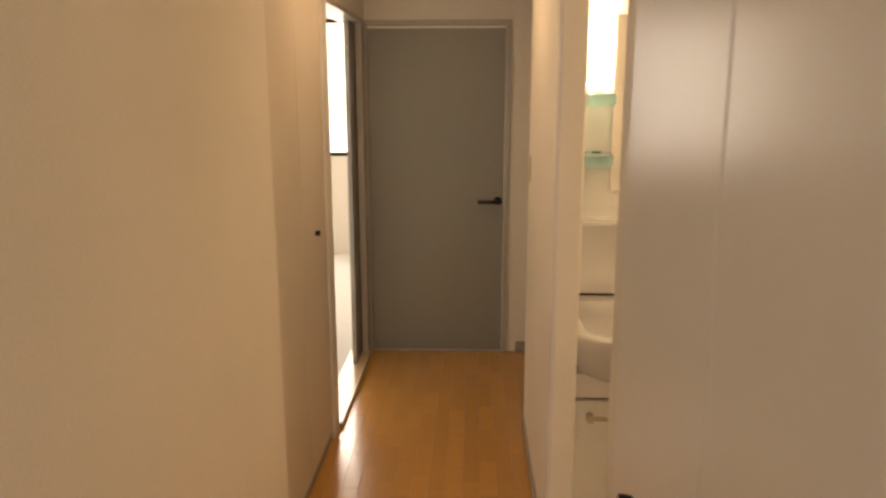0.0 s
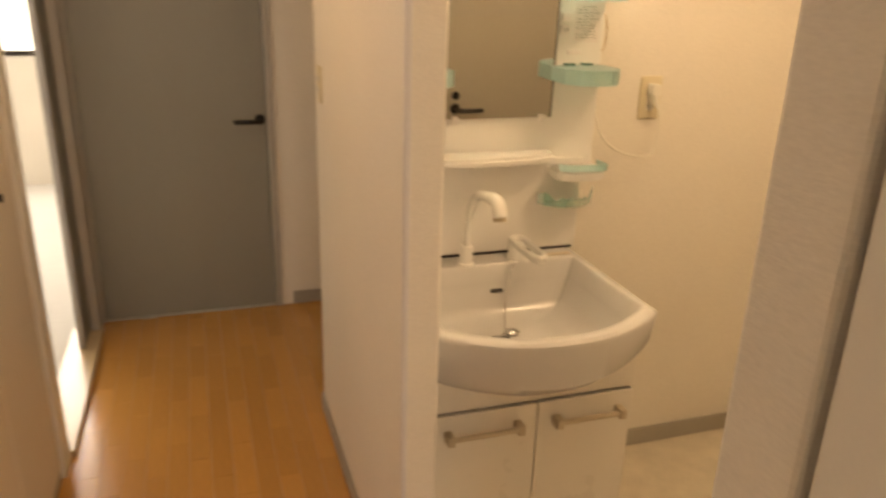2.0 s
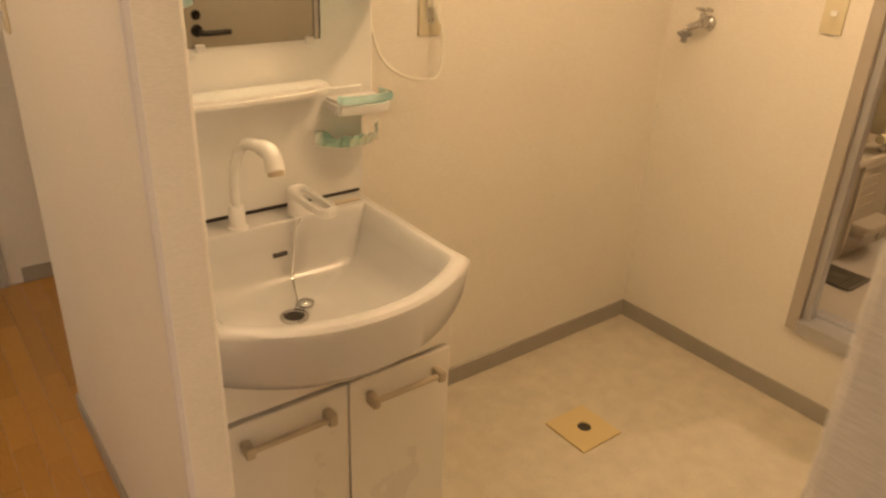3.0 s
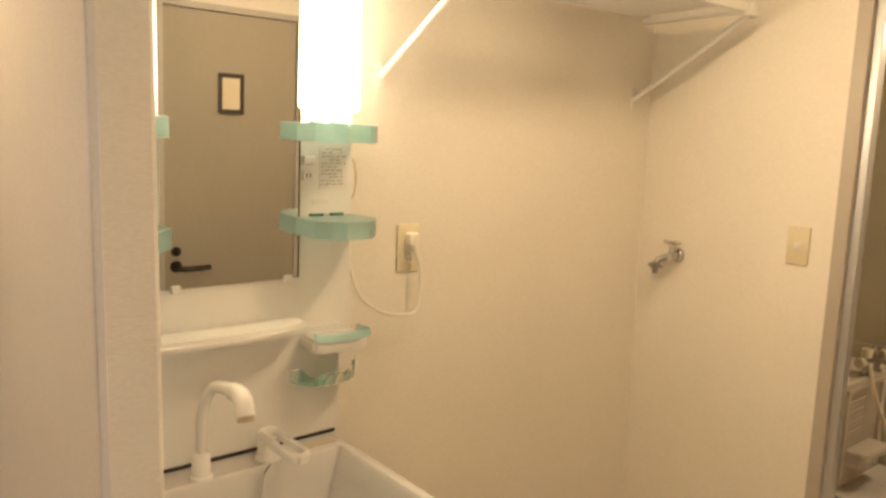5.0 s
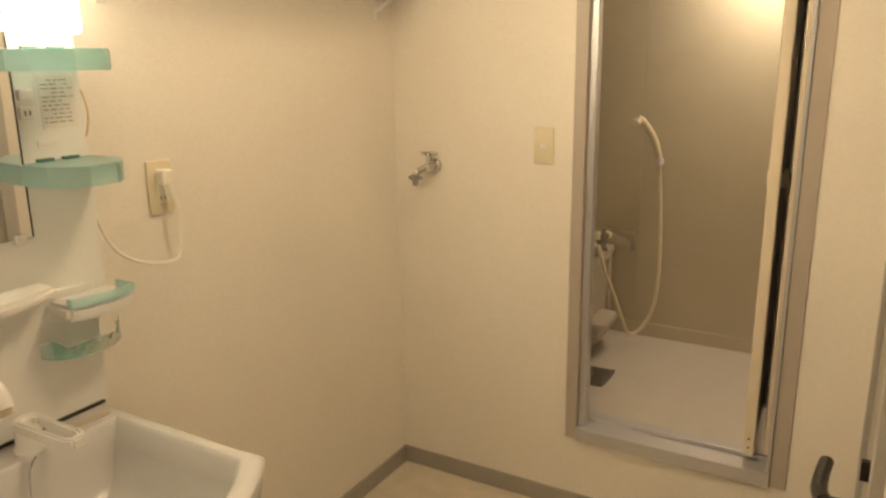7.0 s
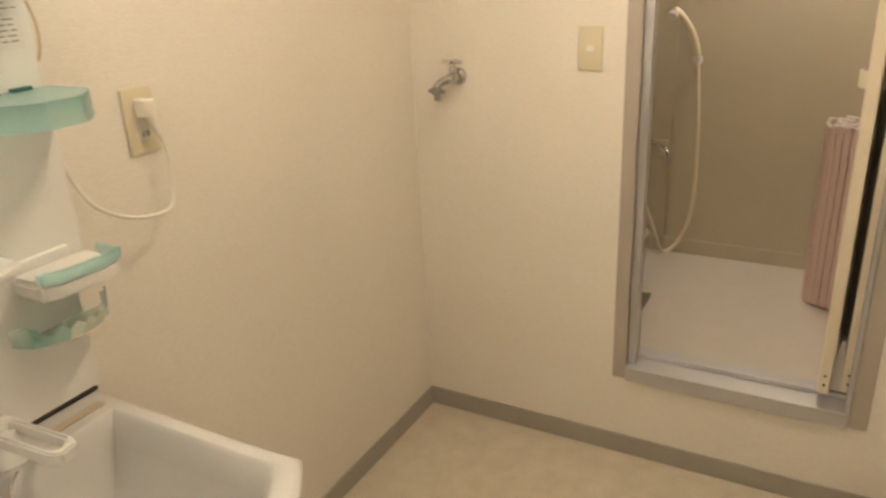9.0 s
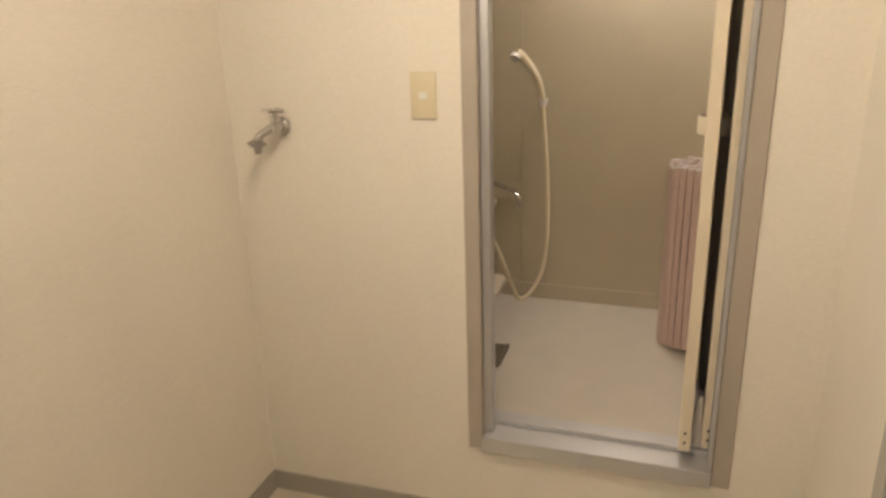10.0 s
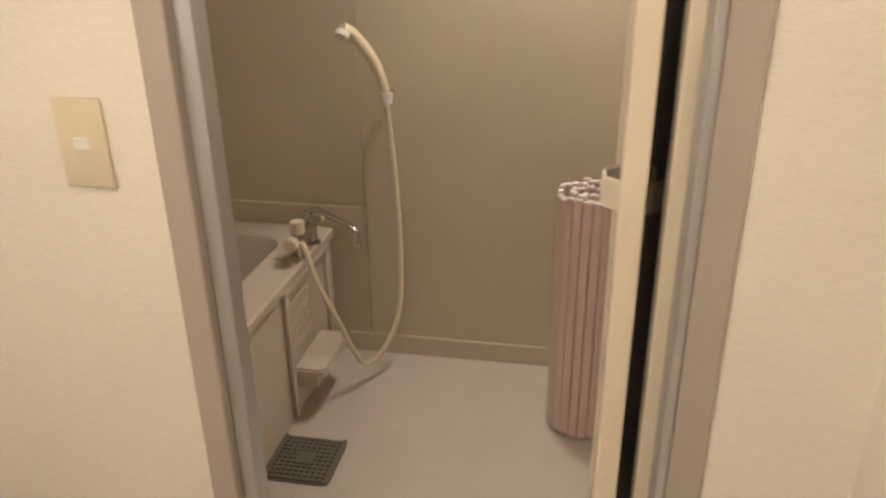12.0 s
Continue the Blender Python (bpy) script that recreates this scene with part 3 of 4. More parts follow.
# Faint emission puts light into the pane; nothing shines behind it.
part("pane", box(1.495, 1.575, YW + 0.0045, YW + 0.008, 1.645, 1.777), glow("glow_frosted_pane", (0.60, 0.52, 0.38), 0.15), d, "frosted pane with a faint glow put into it")
for z in (0.25, 1.84):
    part("hinge", rod((1.848, YW + 0.020, z - 0.05), (1.848, YW + 0.020, z + 0.05), 0.006, n=12), GREY_TRIM, d, "grey hinge", smooth=True)
lever(d, (1.295, YW + 0.004, 0.972), (0, 1, 0), (1, 0, 0), True)

# ---- wash basin unit ----
VX0, VX1, VC, VY = 0.549, 1.165, 0.860, 2.838


def basin_ring(inset, front, back, z_mid, z_side, grow=0.09):
    """One level of the basin: straight back and sides, bowed front; z may rise towards the corners."""
    x0, x1 = VX0 + inset, VX1 - inset
    half = (x1 - x0) / 2
    pts = []
    corner_y = front + grow
    for i in range(14):
        pts.append((x0 + (x1 - x0) * i / 14, back))
    for i in range(10):
        pts.append((x1, back + (corner_y - back) * i / 10))
    for i in range(30):
        s = 1 - 2 * i / 30
        pts.append((VC + half * s, front + grow * abs(s) ** 2.2))
    for i in range(10):
        pts.append((x0, corner_y + (back - corner_y) * i / 10))
    out = []
    for x, y in pts:
        s = min(1.0, abs(x - VC) / half)
        depth = min(1.0, max(0.0, (back - y) / (back - front)))
        out.append((x, y, z_mid + (z_side - z_mid) * s ** 2 * depth))
    return out


v = thing("washbasin_unit", (VC, 2.6, 0), "ivory wash basin unit with mirror, lamps and cabinet", "washbasin")
b = bmesh.new()
levels = [
    basin_ring(0.075, 2.375, VY, 0.650, 0.650, 0.04),
    basin_ring(0.022, 2.300, VY, 0.666, 0.692, 0.10),
    basin_ring(0.006, 2.245, VY, 0.712, 0.752, 0.115),
    basin_ring(0.000, 2.226, VY, 0.825, 0.832, 0.12),
    basin_ring(0.003, 2.228, VY, 0.838, 0.838, 0.12),
    basin_ring(0.012, 2.236, VY, 0.845, 0.845, 0.12),
    basin_ring(0.034, 2.262, 2.752, 0.845, 0.845, 0.108),
    basin_ring(0.042, 2.272, 2.745, 0.838, 0.838, 0.104),
    basin_ring(0.055, 2.295, 2.738, 0.790, 0.790, 0.095),
    basin_ring(0.080, 2.350, 2.725, 0.725, 0.725, 0.065),
    basin_ring(0.130, 2.400, 2.690, 0.694, 0.694, 0.045),
    basin_ring(0.230, 2.490, 2.620, 0.684, 0.684, 0.020),
]
vs = [[b.verts.new(p) for p in ring] for ring in levels]
for r0, r1 in zip(vs, vs[1:]):
    for i in range(len(r0)):
        j = (i + 1) % len(r0)
        b.faces.new((r0[i], r0[j], r1[j], r1[i]))
b.faces.new(vs[0])
b.faces.new(vs[-1])
bowl = part("basin", b, CERAMIC, v, "ivory moulded basin with a bowed front", smooth=True)
part("drain_ring", lathe([(0.034, 0.0), (0.034, 0.004), (0.024, 0.005), (0.022, 0.001)], (0.825, 2.565, 0.6845)), CHROME, bowl, "chrome drain ring", smooth=True)
# Solid dark disc and bar imitate the shade inside drain and overflow.
part("drain_hole_shade", rod((0.825, 2.565, 0.6850), (0.825, 2.565, 0.6875), 0.0225, n=20), DARK, bowl, "dark disc for the shade in the drain hole")
b = tube([(0.855, 2.7350, 0.766), (0.873, 2.7340, 0.766), (0.892, 2.7350, 0.766)], 0.0065, flat=1.0)
part("overflow_shade", b, DARK, bowl, "dark bar for the shade in the overflow slot")
part("label_plate", box(1.035, 1.135, 2.775, 2.797, 0.845, 0.8475, 0.001), HANDLE_BEIGE, bowl, "small grey maker's label strip")
# gooseneck shower spout
sx = 0.786
b = lathe([(0.027, 0.0), (0.026, 0.006), (0.021, 0.010), (0.020, 0.055), (0.017, 0.060)], (sx, 2.770, 0.844))
faucet = part("spout_base", b, WHITE, v, "ivory spout base", smooth=True)
b = tube([(sx, 2.770, 0.900), (sx + 0.002, 2.770, 0.97), (sx + 0.004, 2.756, 1.020), (sx + 0.006, 2.715, 1.066), (sx + 0.008, 2.655, 1.084), (sx + 0.010, 2.610, 1.086)], 0.0110, ends=0.014)
part("gooseneck", b, WHITE, faucet, smooth=True)
b = tube([(sx + 0.010, 2.618, 1.088), (sx + 0.011, 2.590, 1.088), (sx + 0.012, 2.572, 1.078), (sx + 0.012, 2.562, 1.052)], 0.018, ends=0.021)
part("spray_head", b, WHITE, faucet, "ivory pull-out spray head", smooth=True)
part("spray_face", rod((sx + 0.012, 2.5615, 1.0515), (sx + 0.012, 2.5590, 1.0420), 0.018, n=20), HANDLE_BEIGE, faucet, "grey spray nozzle", smooth=True)
# lever mixer
b = lathe([(0.033, 0.0), (0.032, 0.008), (0.027, 0.014), (0.026, 0.044), (0.020, 0.052)], (0.955, 2.785, 0.844))
mixer = part("mixer_body", b, WHITE, v, "ivory mixer body", smooth=True)
b = bmesh.new()
loop = [(-0.026, 0.020), (-0.026, -0.110), (-0.016, -0.130), (0.016, -0.130), (0.026, -0.110), (0.026, 0.020), (0.012, 0.030), (-0.012, 0.030)]
slot = [(-0.015, 0.005), (-0.015, -0.102), (-0.009, -0.114), (0.009, -0.114), (0.015, -0.102), (0.015, 0.005), (0.007, 0.010), (-0.007, 0.010)]
tilt = Matrix.Translation((0.956, 2.775, 0.892)) @ Matrix.Rotation(radians(9), 4, "Z") @ Matrix.Rotation(radians(7), 4, "X")
rr = [[b.verts.new(tilt @ Vector((u, w, h))) for u, w in ring] for ring, h in ((loop, -0.006), (loop, 0.020), (slot, 0.020), (slot, -0.006))]
for r0, r1 in zip(rr, rr[1:] + rr[:1]):
    for i in range(8):
        b.faces.new((r0[i], r0[(i + 1) % 8], r1[(i + 1) % 8], r1[i]))
bmesh.ops.recalc_face_normals(b, faces=b.faces)
bmesh.ops.bevel(b, geom=[e for e in b.edges if e.calc_face_angle(0) > 1.0], offset=0.004, segments=2, affect="EDGES")
part("lever", b, WHITE, mixer, "ivory loop lever", smooth=True)
b = tube([(0.935, 2.735, 0.850), (0.915, 2.728, 0.83), (0.905, 2.722, 0.78), (0.885, 2.69, 0.712), (0.86, 2.62, 0.694), (0.832, 2.575, 0.700)], 0.0022, n=8)
part("plug_chain", b, CHROME, v, "thin metal plug chain", smooth=True)
part("plug", lathe([(0.020, 0.0), (0.021, 0.008), (0.012, 0.014), (0.003, 0.016)], (0.872, 2.60, 0.6865)), CHROME, v, "small chrome plug lying in the basin", smooth=True)
# backsplash, dark joint, upper body
part("joint_strip", box(VX0 + 0.002, VX1 - 0.002, VY - 0.006, VY + 0.004, 0.846, 0.853), DARK, v, "dark joint behind the basin")
part("backsplash", box(VX0, 1.178, VY, YA - 0.001, 0.845, 1.137, 0.003), WHITE, v, "white backsplash panel")
part("upper_panel", box(VX0, 1.214, VY + 0.006, YA - 0.001, 1.079, 2.03, 0.006), WHITE, v, "white upper back panel")
b = prism([(0.565, VY + 0.002), (0.565, 2.775), (0.64, 2.752), (0.81, 2.740), (0.98, 2.752), (1.058, 2.778), (1.058, VY + 0.002)], 1.138, 1.165, bevel=0.009)
part("counter_shelf", b, WHITE, v, "white bowed shelf under the mirror", smooth=True)
b = prism([(1.061, VY + 0.002), (1.061, 2.760), (1.09, 2.742), (1.165, 2.735), (1.208, 2.745), (1.212, VY + 0.002)], 1.084, 1.118, bevel=0.008)
part("side_shelf", b, WHITE, v, "white side shelf", smooth=True)
b = prism([(1.064, 2.768), (1.064, 2.752), (1.09, 2.736), (1.165, 2.729), (1.210, 2.738), (1.210, 2.80), (1.204, 2.80), (1.204, 2.748), (1.163, 2.738), (1.092, 2.745), (1.072, 2.757), (1.072, 2.768)], 1.116, 1.136, bevel=0.002)
part("shelf_guard", b, AQUA, v, "aqua translucent shelf guard", smooth=True)
# mirror
LEAN = Matrix(((1, 0, 0, 0), (0, 1, -0.019, 0.019 * 1.262), (0, 0, 1, 0), (0, 0, 0, 1)))   # the mirror hangs slightly forward at its top
b = box(0.728, 1.056, VY - 0.002, VY + 0.005, 1.262, 1.92)
b.transform(LEAN)
mx = part("mirror", b, MIRROR, v, "frameless mirror")
b = box(1.0562, 1.0592, VY - 0.003, VY + 0.006, 1.262, 1.92)
b.transform(LEAN)
part("mirror_edge", b, DARK, mx, "dark mirror edge")
for x in (0.76, 1.03):
    part("mirror_clip", box(x - 0.010, x + 0.010, VY - 0.009, VY + 0.005, 1.252, 1.270, 0.002), WHITE, mx, "white mirror clip")


def tray(z, x0, x1):
    """An aqua acrylic tray: bowed shallow box with a lip round it and two dark mounting tabs."""
    c, y0 = (x0 + x1) / 2, VY + 0.004
    def outline(g):
        return [(x0 + g, y0), (x0 + g, 2.745 + g), (x0 + 0.03 + g, 2.708 + g), (c - 0.03, 2.690 + g), (c + 0.03, 2.690 + g), (x1 - 0.03 - g, 2.708 + g), (x1 - g, 2.745 + g), (x1 - g, y0)]
    bm = prism(outline(0.0), z + 0.034, z + 0.038, bevel=0.0012)
    o, i = outline(0.0), outline(0.004)
    rings = [[bm.verts.new((u, w, h)) for u, w in ring] for ring, h in ((o, z - 0.004), (o, z + 0.034), (i, z + 0.034), (i, z - 0.004))]
    for r0, r1 in zip(rings, rings[1:] + rings[:1]):
        for k in range(len(o) - 1):
            bm.faces.new((r0[k], r0[k + 1], r1[k + 1], r1[k]))
    ob = part("tray", bm, AQUA, v, "aqua translucent acrylic tray")
    for dx in (-0.045, 0.012):
        part("tray_tab", box(c + dx, c + dx + 0.034, y0 - 0.010, y0 + 0.001, z + 0.033, z + 0.044), TEAL, ob, "dark mounting tab")


for x0, x1 in ((0.565, 0.722), (1.050, 1.222)):
    tray(1.596, x0, x1)
    tray(1.372, x0, x1)
    # lamp over the trays
    b = prism([(x0 + 0.012, VY + 0.006), (x0 + 0.014, 2.800), (x0 + 0.035, 2.784), (x1 - 0.035, 2.784), (x1 - 0.016, 2.800), (x1 - 0.014, VY + 0.006)], 1.665, 2.06, bevel=0.006)
    part("lamp_cover", b, LAMP, v, "glowing fluorescent lamp cover", smooth=True)
# little outlet, switch and instruction sheet on the side column
part("razor_outlet", box(1.070, 1.100, VY - 0.002, VY + 0.008, 1.498, 1.522, 0.002), LID_END, v, "small white outlet")
for dx in (-0.005, 0.005):
    part("slot", box(1.085 + dx - 0.0012, 1.085 + dx + 0.0012, VY - 0.003, VY, 1.505, 1.515), DARK, v)
part("pull_switch", box(1.070, 1.100, VY - 0.008, VY + 0.008, 1.535, 1.556, 0.003), LID_END, v, "small white rocker switch", smooth=True)
sheet = part("label_sheet", box(1.118, 1.196, VY + 0.0035, VY + 0.0055, 1.475, 1.582), LID_END, v, "white printed instruction sticker")
random.seed(4)
for i in range(11):
    z = 1.574 - i * 0.0085
    x = 1.122
    while x < 1.185:
        wdt = random.uniform(0.006, 0.018)
        if random.random() > 0.15:
            part("print_line", box(x, min(x + wdt, 1.192), VY + 0.0028, VY + 0.0036, z - 0.0022, z), INK, sheet)
        x += wdt + 0.005
part("name_plate", box(1.10, 1.145, VY + 0.003, VY + 0.0075, 1.440, 1.452, 0.001), LID_END, v, "white name plate")
b = tube([(1.213, VY + 0.030, 1.56), (1.226, VY + 0.024, 1.545), (1.234, VY + 0.022, 1.50), (1.228, VY + 0.026, 1.455), (1.214, VY + 0.034, 1.44)], 0.0022, n=8)
part("side_cable", b, mat("brown_cable", (0.58, 0.46, 0.30), 0.5, bump=0.0), v, "thin brown cable looping out of the side", smooth=True)
# scalloped cup and brush holder
b = bmesh.new()
N = 72
rows = [[], [], [], [], [], []]
for i in range(N + 1):
    u = i / N
    x = 1.036 + 0.180 * u
    out = 0.082 * math.sin(math.pi * min(1.0, max(0.0, u))) ** 0.45
    lobe = 0.034 * math.exp(-((u - 0.90) / 0.085) ** 2) + 0.020 * math.exp(-((u - 0.06) / 0.07) ** 2)
    top = 1.020 + lobe + (0.011 * abs(math.sin((u - 0.22) * math.pi * 7.5)) if 0.22 < u < 0.755 else 0.0)
    for row, (y, z) in zip(rows, ((VY, 0.998), (VY - out * 0.86, 0.998), (VY - out, top), (VY - max(out - 0.006, 0), top), (VY - max(out * 0.86 - 0.006, 0), 1.003), (VY, 1.003))):
        row.append(b.verts.new((x, y, z)))
for r0, r1 in zip(rows, rows[1:]):
    for i in range(N):
        b.faces.new((r0[i], r0[i + 1], r1[i + 1], r1[i]))
part("cup_holder", b, AQUA_DEEP, v, "aqua translucent scalloped cup and brush holder", smooth=True)
# cabinet
part("cabinet_body", box(0.549, 1.150, 2.402, YA - 0.012, 0.075, 0.676, 0.003), CABINET, v, "ivory cabinet body")
part("plinth", box(0.572, 1.145, 2.43, YA - 0.02, 0.001, 0.074), CABINET, v, "recessed plinth")
# Dark strip paints in the shade of the gap above the doors.
part("door_gap_shade", box(0.550, 1.148, 2.398, 2.402, 0.592, 0.600), DARK, v, "dark strip for the shade in the gap over the doors")
part("top_fascia", box(0.549, 1.150, 2.384, 2.4015, 0.601, 0.688, 0.002), CABINET, v, "ivory fascia under the basin")
for x0, x1, h0, h1 in ((0.550, 0.8605, 0.600, 0.815), (0.8645, 1.149, 0.905, 1.115)):
    dr = part("cabinet_door", box(x0, x1, 2.382, 2.4005, 0.082, 0.590, 0.003), CABINET, v, "ivory cabinet door")
    b = rod((h0 + 0.012, 2.356, 0.535), (h1 - 0.012, 2.356, 0.535), 0.0075, n=14)
    part("handle", b, HANDLE_BEIGE, dr, "translucent beige bar handle", smooth=True)
    for hx in (h0, h1 - 0.022):
        part("handle_end", box(hx, hx + 0.022, 2.344, 2.3825, 0.520, 0.550, 0.006), HANDLE_BEIGE, dr, "rounded beige handle end", smooth=True)
settle(v)

# ---- bathroom shell ----
structure("floor_bath", box(XB + 0.10, BX + 0.1, BY0 - 0.1, BY1 + 0.1, 0.0, BF), BATH_FLOOR, "pale moulded bathroom floor pan", "floor")
wb = structure("wall_bath_back", box(BX + 0.006, BX + 0.05, BY0 - 0.05, BY1 + 0.05, BF, BTOP), BATH_WALL, "beige bathroom wall of two panels with a seam", "wall")
part("panel", box(BX, BX + 0.0055, BY0, 2.3605, BF, BTOP, 0.001), BATH_WALL, wb)
part("panel", box(BX, BX + 0.0055, 2.3635, BY1, BF, BTOP, 0.001), BATH_WALL, wb)
structure("wall_bath_south", box(XB + 0.10, BX + 0.05, BY0 - 0.05, BY0, BF, BTOP), BATH_WALL, "beige bathroom wall panel", "wall")
structure("wall_bath_north", box(XB + 0.10, BX + 0.05, BY1, BY1 + 0.05, BF, BTOP), BATH_WALL, "beige bathroom wall panel behind the tub", "wall")
b = box(XB + 0.10, XB + 0.14, BY0, 1.475, BF, BTOP)
box(XB + 0.10, XB + 0.14, 2.222, BY1, BF, BTOP, bm=b)
box(XB + 0.10, XB + 0.14, 1.475, 2.222, 2.10, BTOP, bm=b)
structure("wall_bath_front", b, BATH_WALL, "beige bathroom wall panel beside the door", "wall")
structure("ceiling_bath", box(XB + 0.10, BX + 0.05, BY0 - 0.05, BY1 + 0.05, BTOP, BTOP + 0.05), CEIL, "pale bathroom ceiling panel", "ceiling")
structure("trim_bath_skirting", box(BX - 0.010, BX, BY0, 2.44, BF, BF + 0.072, 0.003), BATH_WALL, "raised skirting of the bathroom wall", "trim")
structure("trim_bath_skirting_south", box(XB + 0.14, BX - 0.01, BY0, BY0 + 0.010, BF, BF + 0.072, 0.003), BATH_WALL, "raised skirting of the bathroom wall", "trim")
structure("trim_tub_back", box(BX - 0.012, BX, 2.372, BY1, 0.655, 0.728, 0.003), BATH_WALL, "wall trim over the bathtub rim", "trim")
bl = thing("bath_lamp", (BX, 1.80, 2.20), "round lit bathroom wall lamp high on the panel", "lamp")
ALONG = Matrix.Rotation(radians(-90), 4, "Y")
part("base", lathe([(0.085, 0.0), (0.085, 0.012), (0.07, 0.016)], (BX, 1.80, 2.20), n=32, turn=ALONG), WHITE, bl, "white lamp base", smooth=True)
part("cover", lathe([(0.075, 0.016), (0.080, 0.040), (0.066, 0.070), (0.035, 0.088), (0.004, 0.092)], (BX, 1.80, 2.20), n=32, turn=ALONG), BATH_DOME, bl, "glowing lamp cover", smooth=True)
settle(bl)

# doorway frame and folding door
fr = thing("bath_door", (XB, 1.85, 0.29), "folding bathroom door standing open in an aluminium frame", "door")
b = box(XB - 0.006, XB + 0.075, 2.166, 2.208, 0.286, 2.11, 0.003)
part("jamb", b, JAMB, fr, "door jamb in a shaded aluminium tone")
b = box(XB + 0.012, XB + 0.050, 2.140, 2.1655, 0.336, 2.05, 0.002)
part("jamb_stop", b, ALU, fr, "aluminium stop strip")
b = box(XB - 0.006, XB + 0.14, 1.484, 1.532, 0.286, 2.11, 0.003)
part("jamb", b, JAMB, fr, "door jamb in a shaded aluminium tone")
part("jamb_stop", box(XB - 0.012, XB + 0.052, 1.5325, 1.544, 0.336, 2.05, 0.002), ALU, fr, "aluminium stop strip")
part("head", box(XB - 0.018, XB + 0.14, 1.532, 2.1655, 2.05, 2.11, 0.003), ALU, fr, "aluminium door head")
b = box(XB - 0.018, XB + 0.14, 1.532, 2.1655, 0.286, 0.335, 0.003)
box(XB + 0.062, XB + 0.074, 1.532, 2.140, 0.335, 0.350, 0.002, bm=b)
part("sill", b, ALU, fr, "aluminium door sill with track ribs")


def leaf(hx, hy, ex, ey):
    """One folded leaf: stile at its outer end, dark pane running inwards, stile at the fold."""
    a, e = Vector((hx, hy, 0)), Vector((ex, ey, 0))
    d = (e - a).normalized()
    n = Vector((-d.y, d.x, 0))
    L = (e - a).length
    def slab(u0, u1, half, z0, z1, bev=0.0):
        bm = box(u0, u1, -half, half, z0, z1, bev)
        bm.transform(Matrix(((d.x, n.x, 0, a.x), (d.y, n.y, 0, a.y), (0, 0, 1, 0), (0, 0, 0, 1))))
        return bm
    part("stile", slab(0.0, 0.030, 0.016, 0.356, 2.045, 0.003), CREAM_FRAME, fr, "cream door stile")
    part("fold_stile", slab(L - 0.028, L, 0.012, 0.356, 2.045, 0.003), CREAM_FRAME, fr, "cream stile at the fold")
    part("pane", slab(0.030, L - 0.028, 0.004, 0.42, 2.00), BROWN_PANE, fr, "dark brown frosted pane")
    part("rail", slab(0.030, L - 0.028, 0.010, 0.356, 0.42), ALU, fr, "grey bottom rail")
    part("rail", slab(0.030, L - 0.028, 0.010, 2.00, 2.045), CREAM_FRAME, fr, "cream top rail")


leaf(XB + 0.034, 1.606, XB + 0.36, 1.602)
leaf(XB + 0.062, 1.546, XB + 0.36, 1.572)
b = prism([(1.560, 0.352), (1.592, 0.352), (1.588, 0.44), (1.579, 0.515), (1.568, 0.515)], XB + 0.070, XB + 0.110, bevel=0.003, axis="x")
part("guide_wedge", b, LID_END, fr, "bluish white plastic wedge between the leaves")
for sy in (1.606, 1.546):
    for sz in (0.385, 0.415):
        part("screw", rod((XB + (0.035 if sy > 1.57 else 0.063), sy, sz), (XB + (0.031 if sy > 1.57 else 0.059), sy, sz), 0.0035, n=10), DARK, fr, "dark screw head")
b = bmesh.new()
hx, hy, hz = XB + 0.187, 1.594, 1.206
ro = [(0.050 * math.cos(a) * 1.05, 0.050 * math.sin(a)) for a in (math.pi / 8 + math.pi / 4 * k for k in range(8))]
ri = [(u * 0.86, w * 0.86) for u, w in ro]
rr = [[b.verts.new((hx + u, hy + w, z)) for u, w in ring] for ring, z in ((ro, hz), (ro, hz + 0.046), (ri, hz + 0.046), (ri, hz))]
for r0, r1 in zip(rr, rr[1:] + rr[:1]):
    for i in range(8):
        b.faces.new((r0[i], r0[(i + 1) % 8], r1[(i + 1) % 8], r1[i]))
bmesh.ops.recalc_face_normals(b, faces=b.faces)
bmesh.ops.bevel(b, geom=b.edges[:], offset=0.003, segments=2, affect="EDGES")
part("handle", b, RING, fr, "ivory octagonal loop handle", smooth=True)
settle(fr)

# ---- bathtub ----
TZ, AY = 0.655, 2.485
bt = thing("bathtub", (3.2, 2.8, BF), "ivory bathtub with a recessed shelf in its apron", "bathtub")


def rounded(x0, x1, y0, y1, r, n=6):
    pts = []
    for cx, cy, a0 in ((x1 - r, y1 - r, 0), (x0 + r, y1 - r, 90), (x0 + r, y0 + r, 180), (x1 - r, y0 + r, 270)):
        for k in range(n + 1):
            a = radians(a0 + 90 * k / n)
            pts.append((cx + r * math.cos(a), cy + r * math.sin(a)))
    return pts


b = bmesh.new()
tx0, tx1, ty1 = XB + 0.145, BX - 0.013, BY1 - 0.003
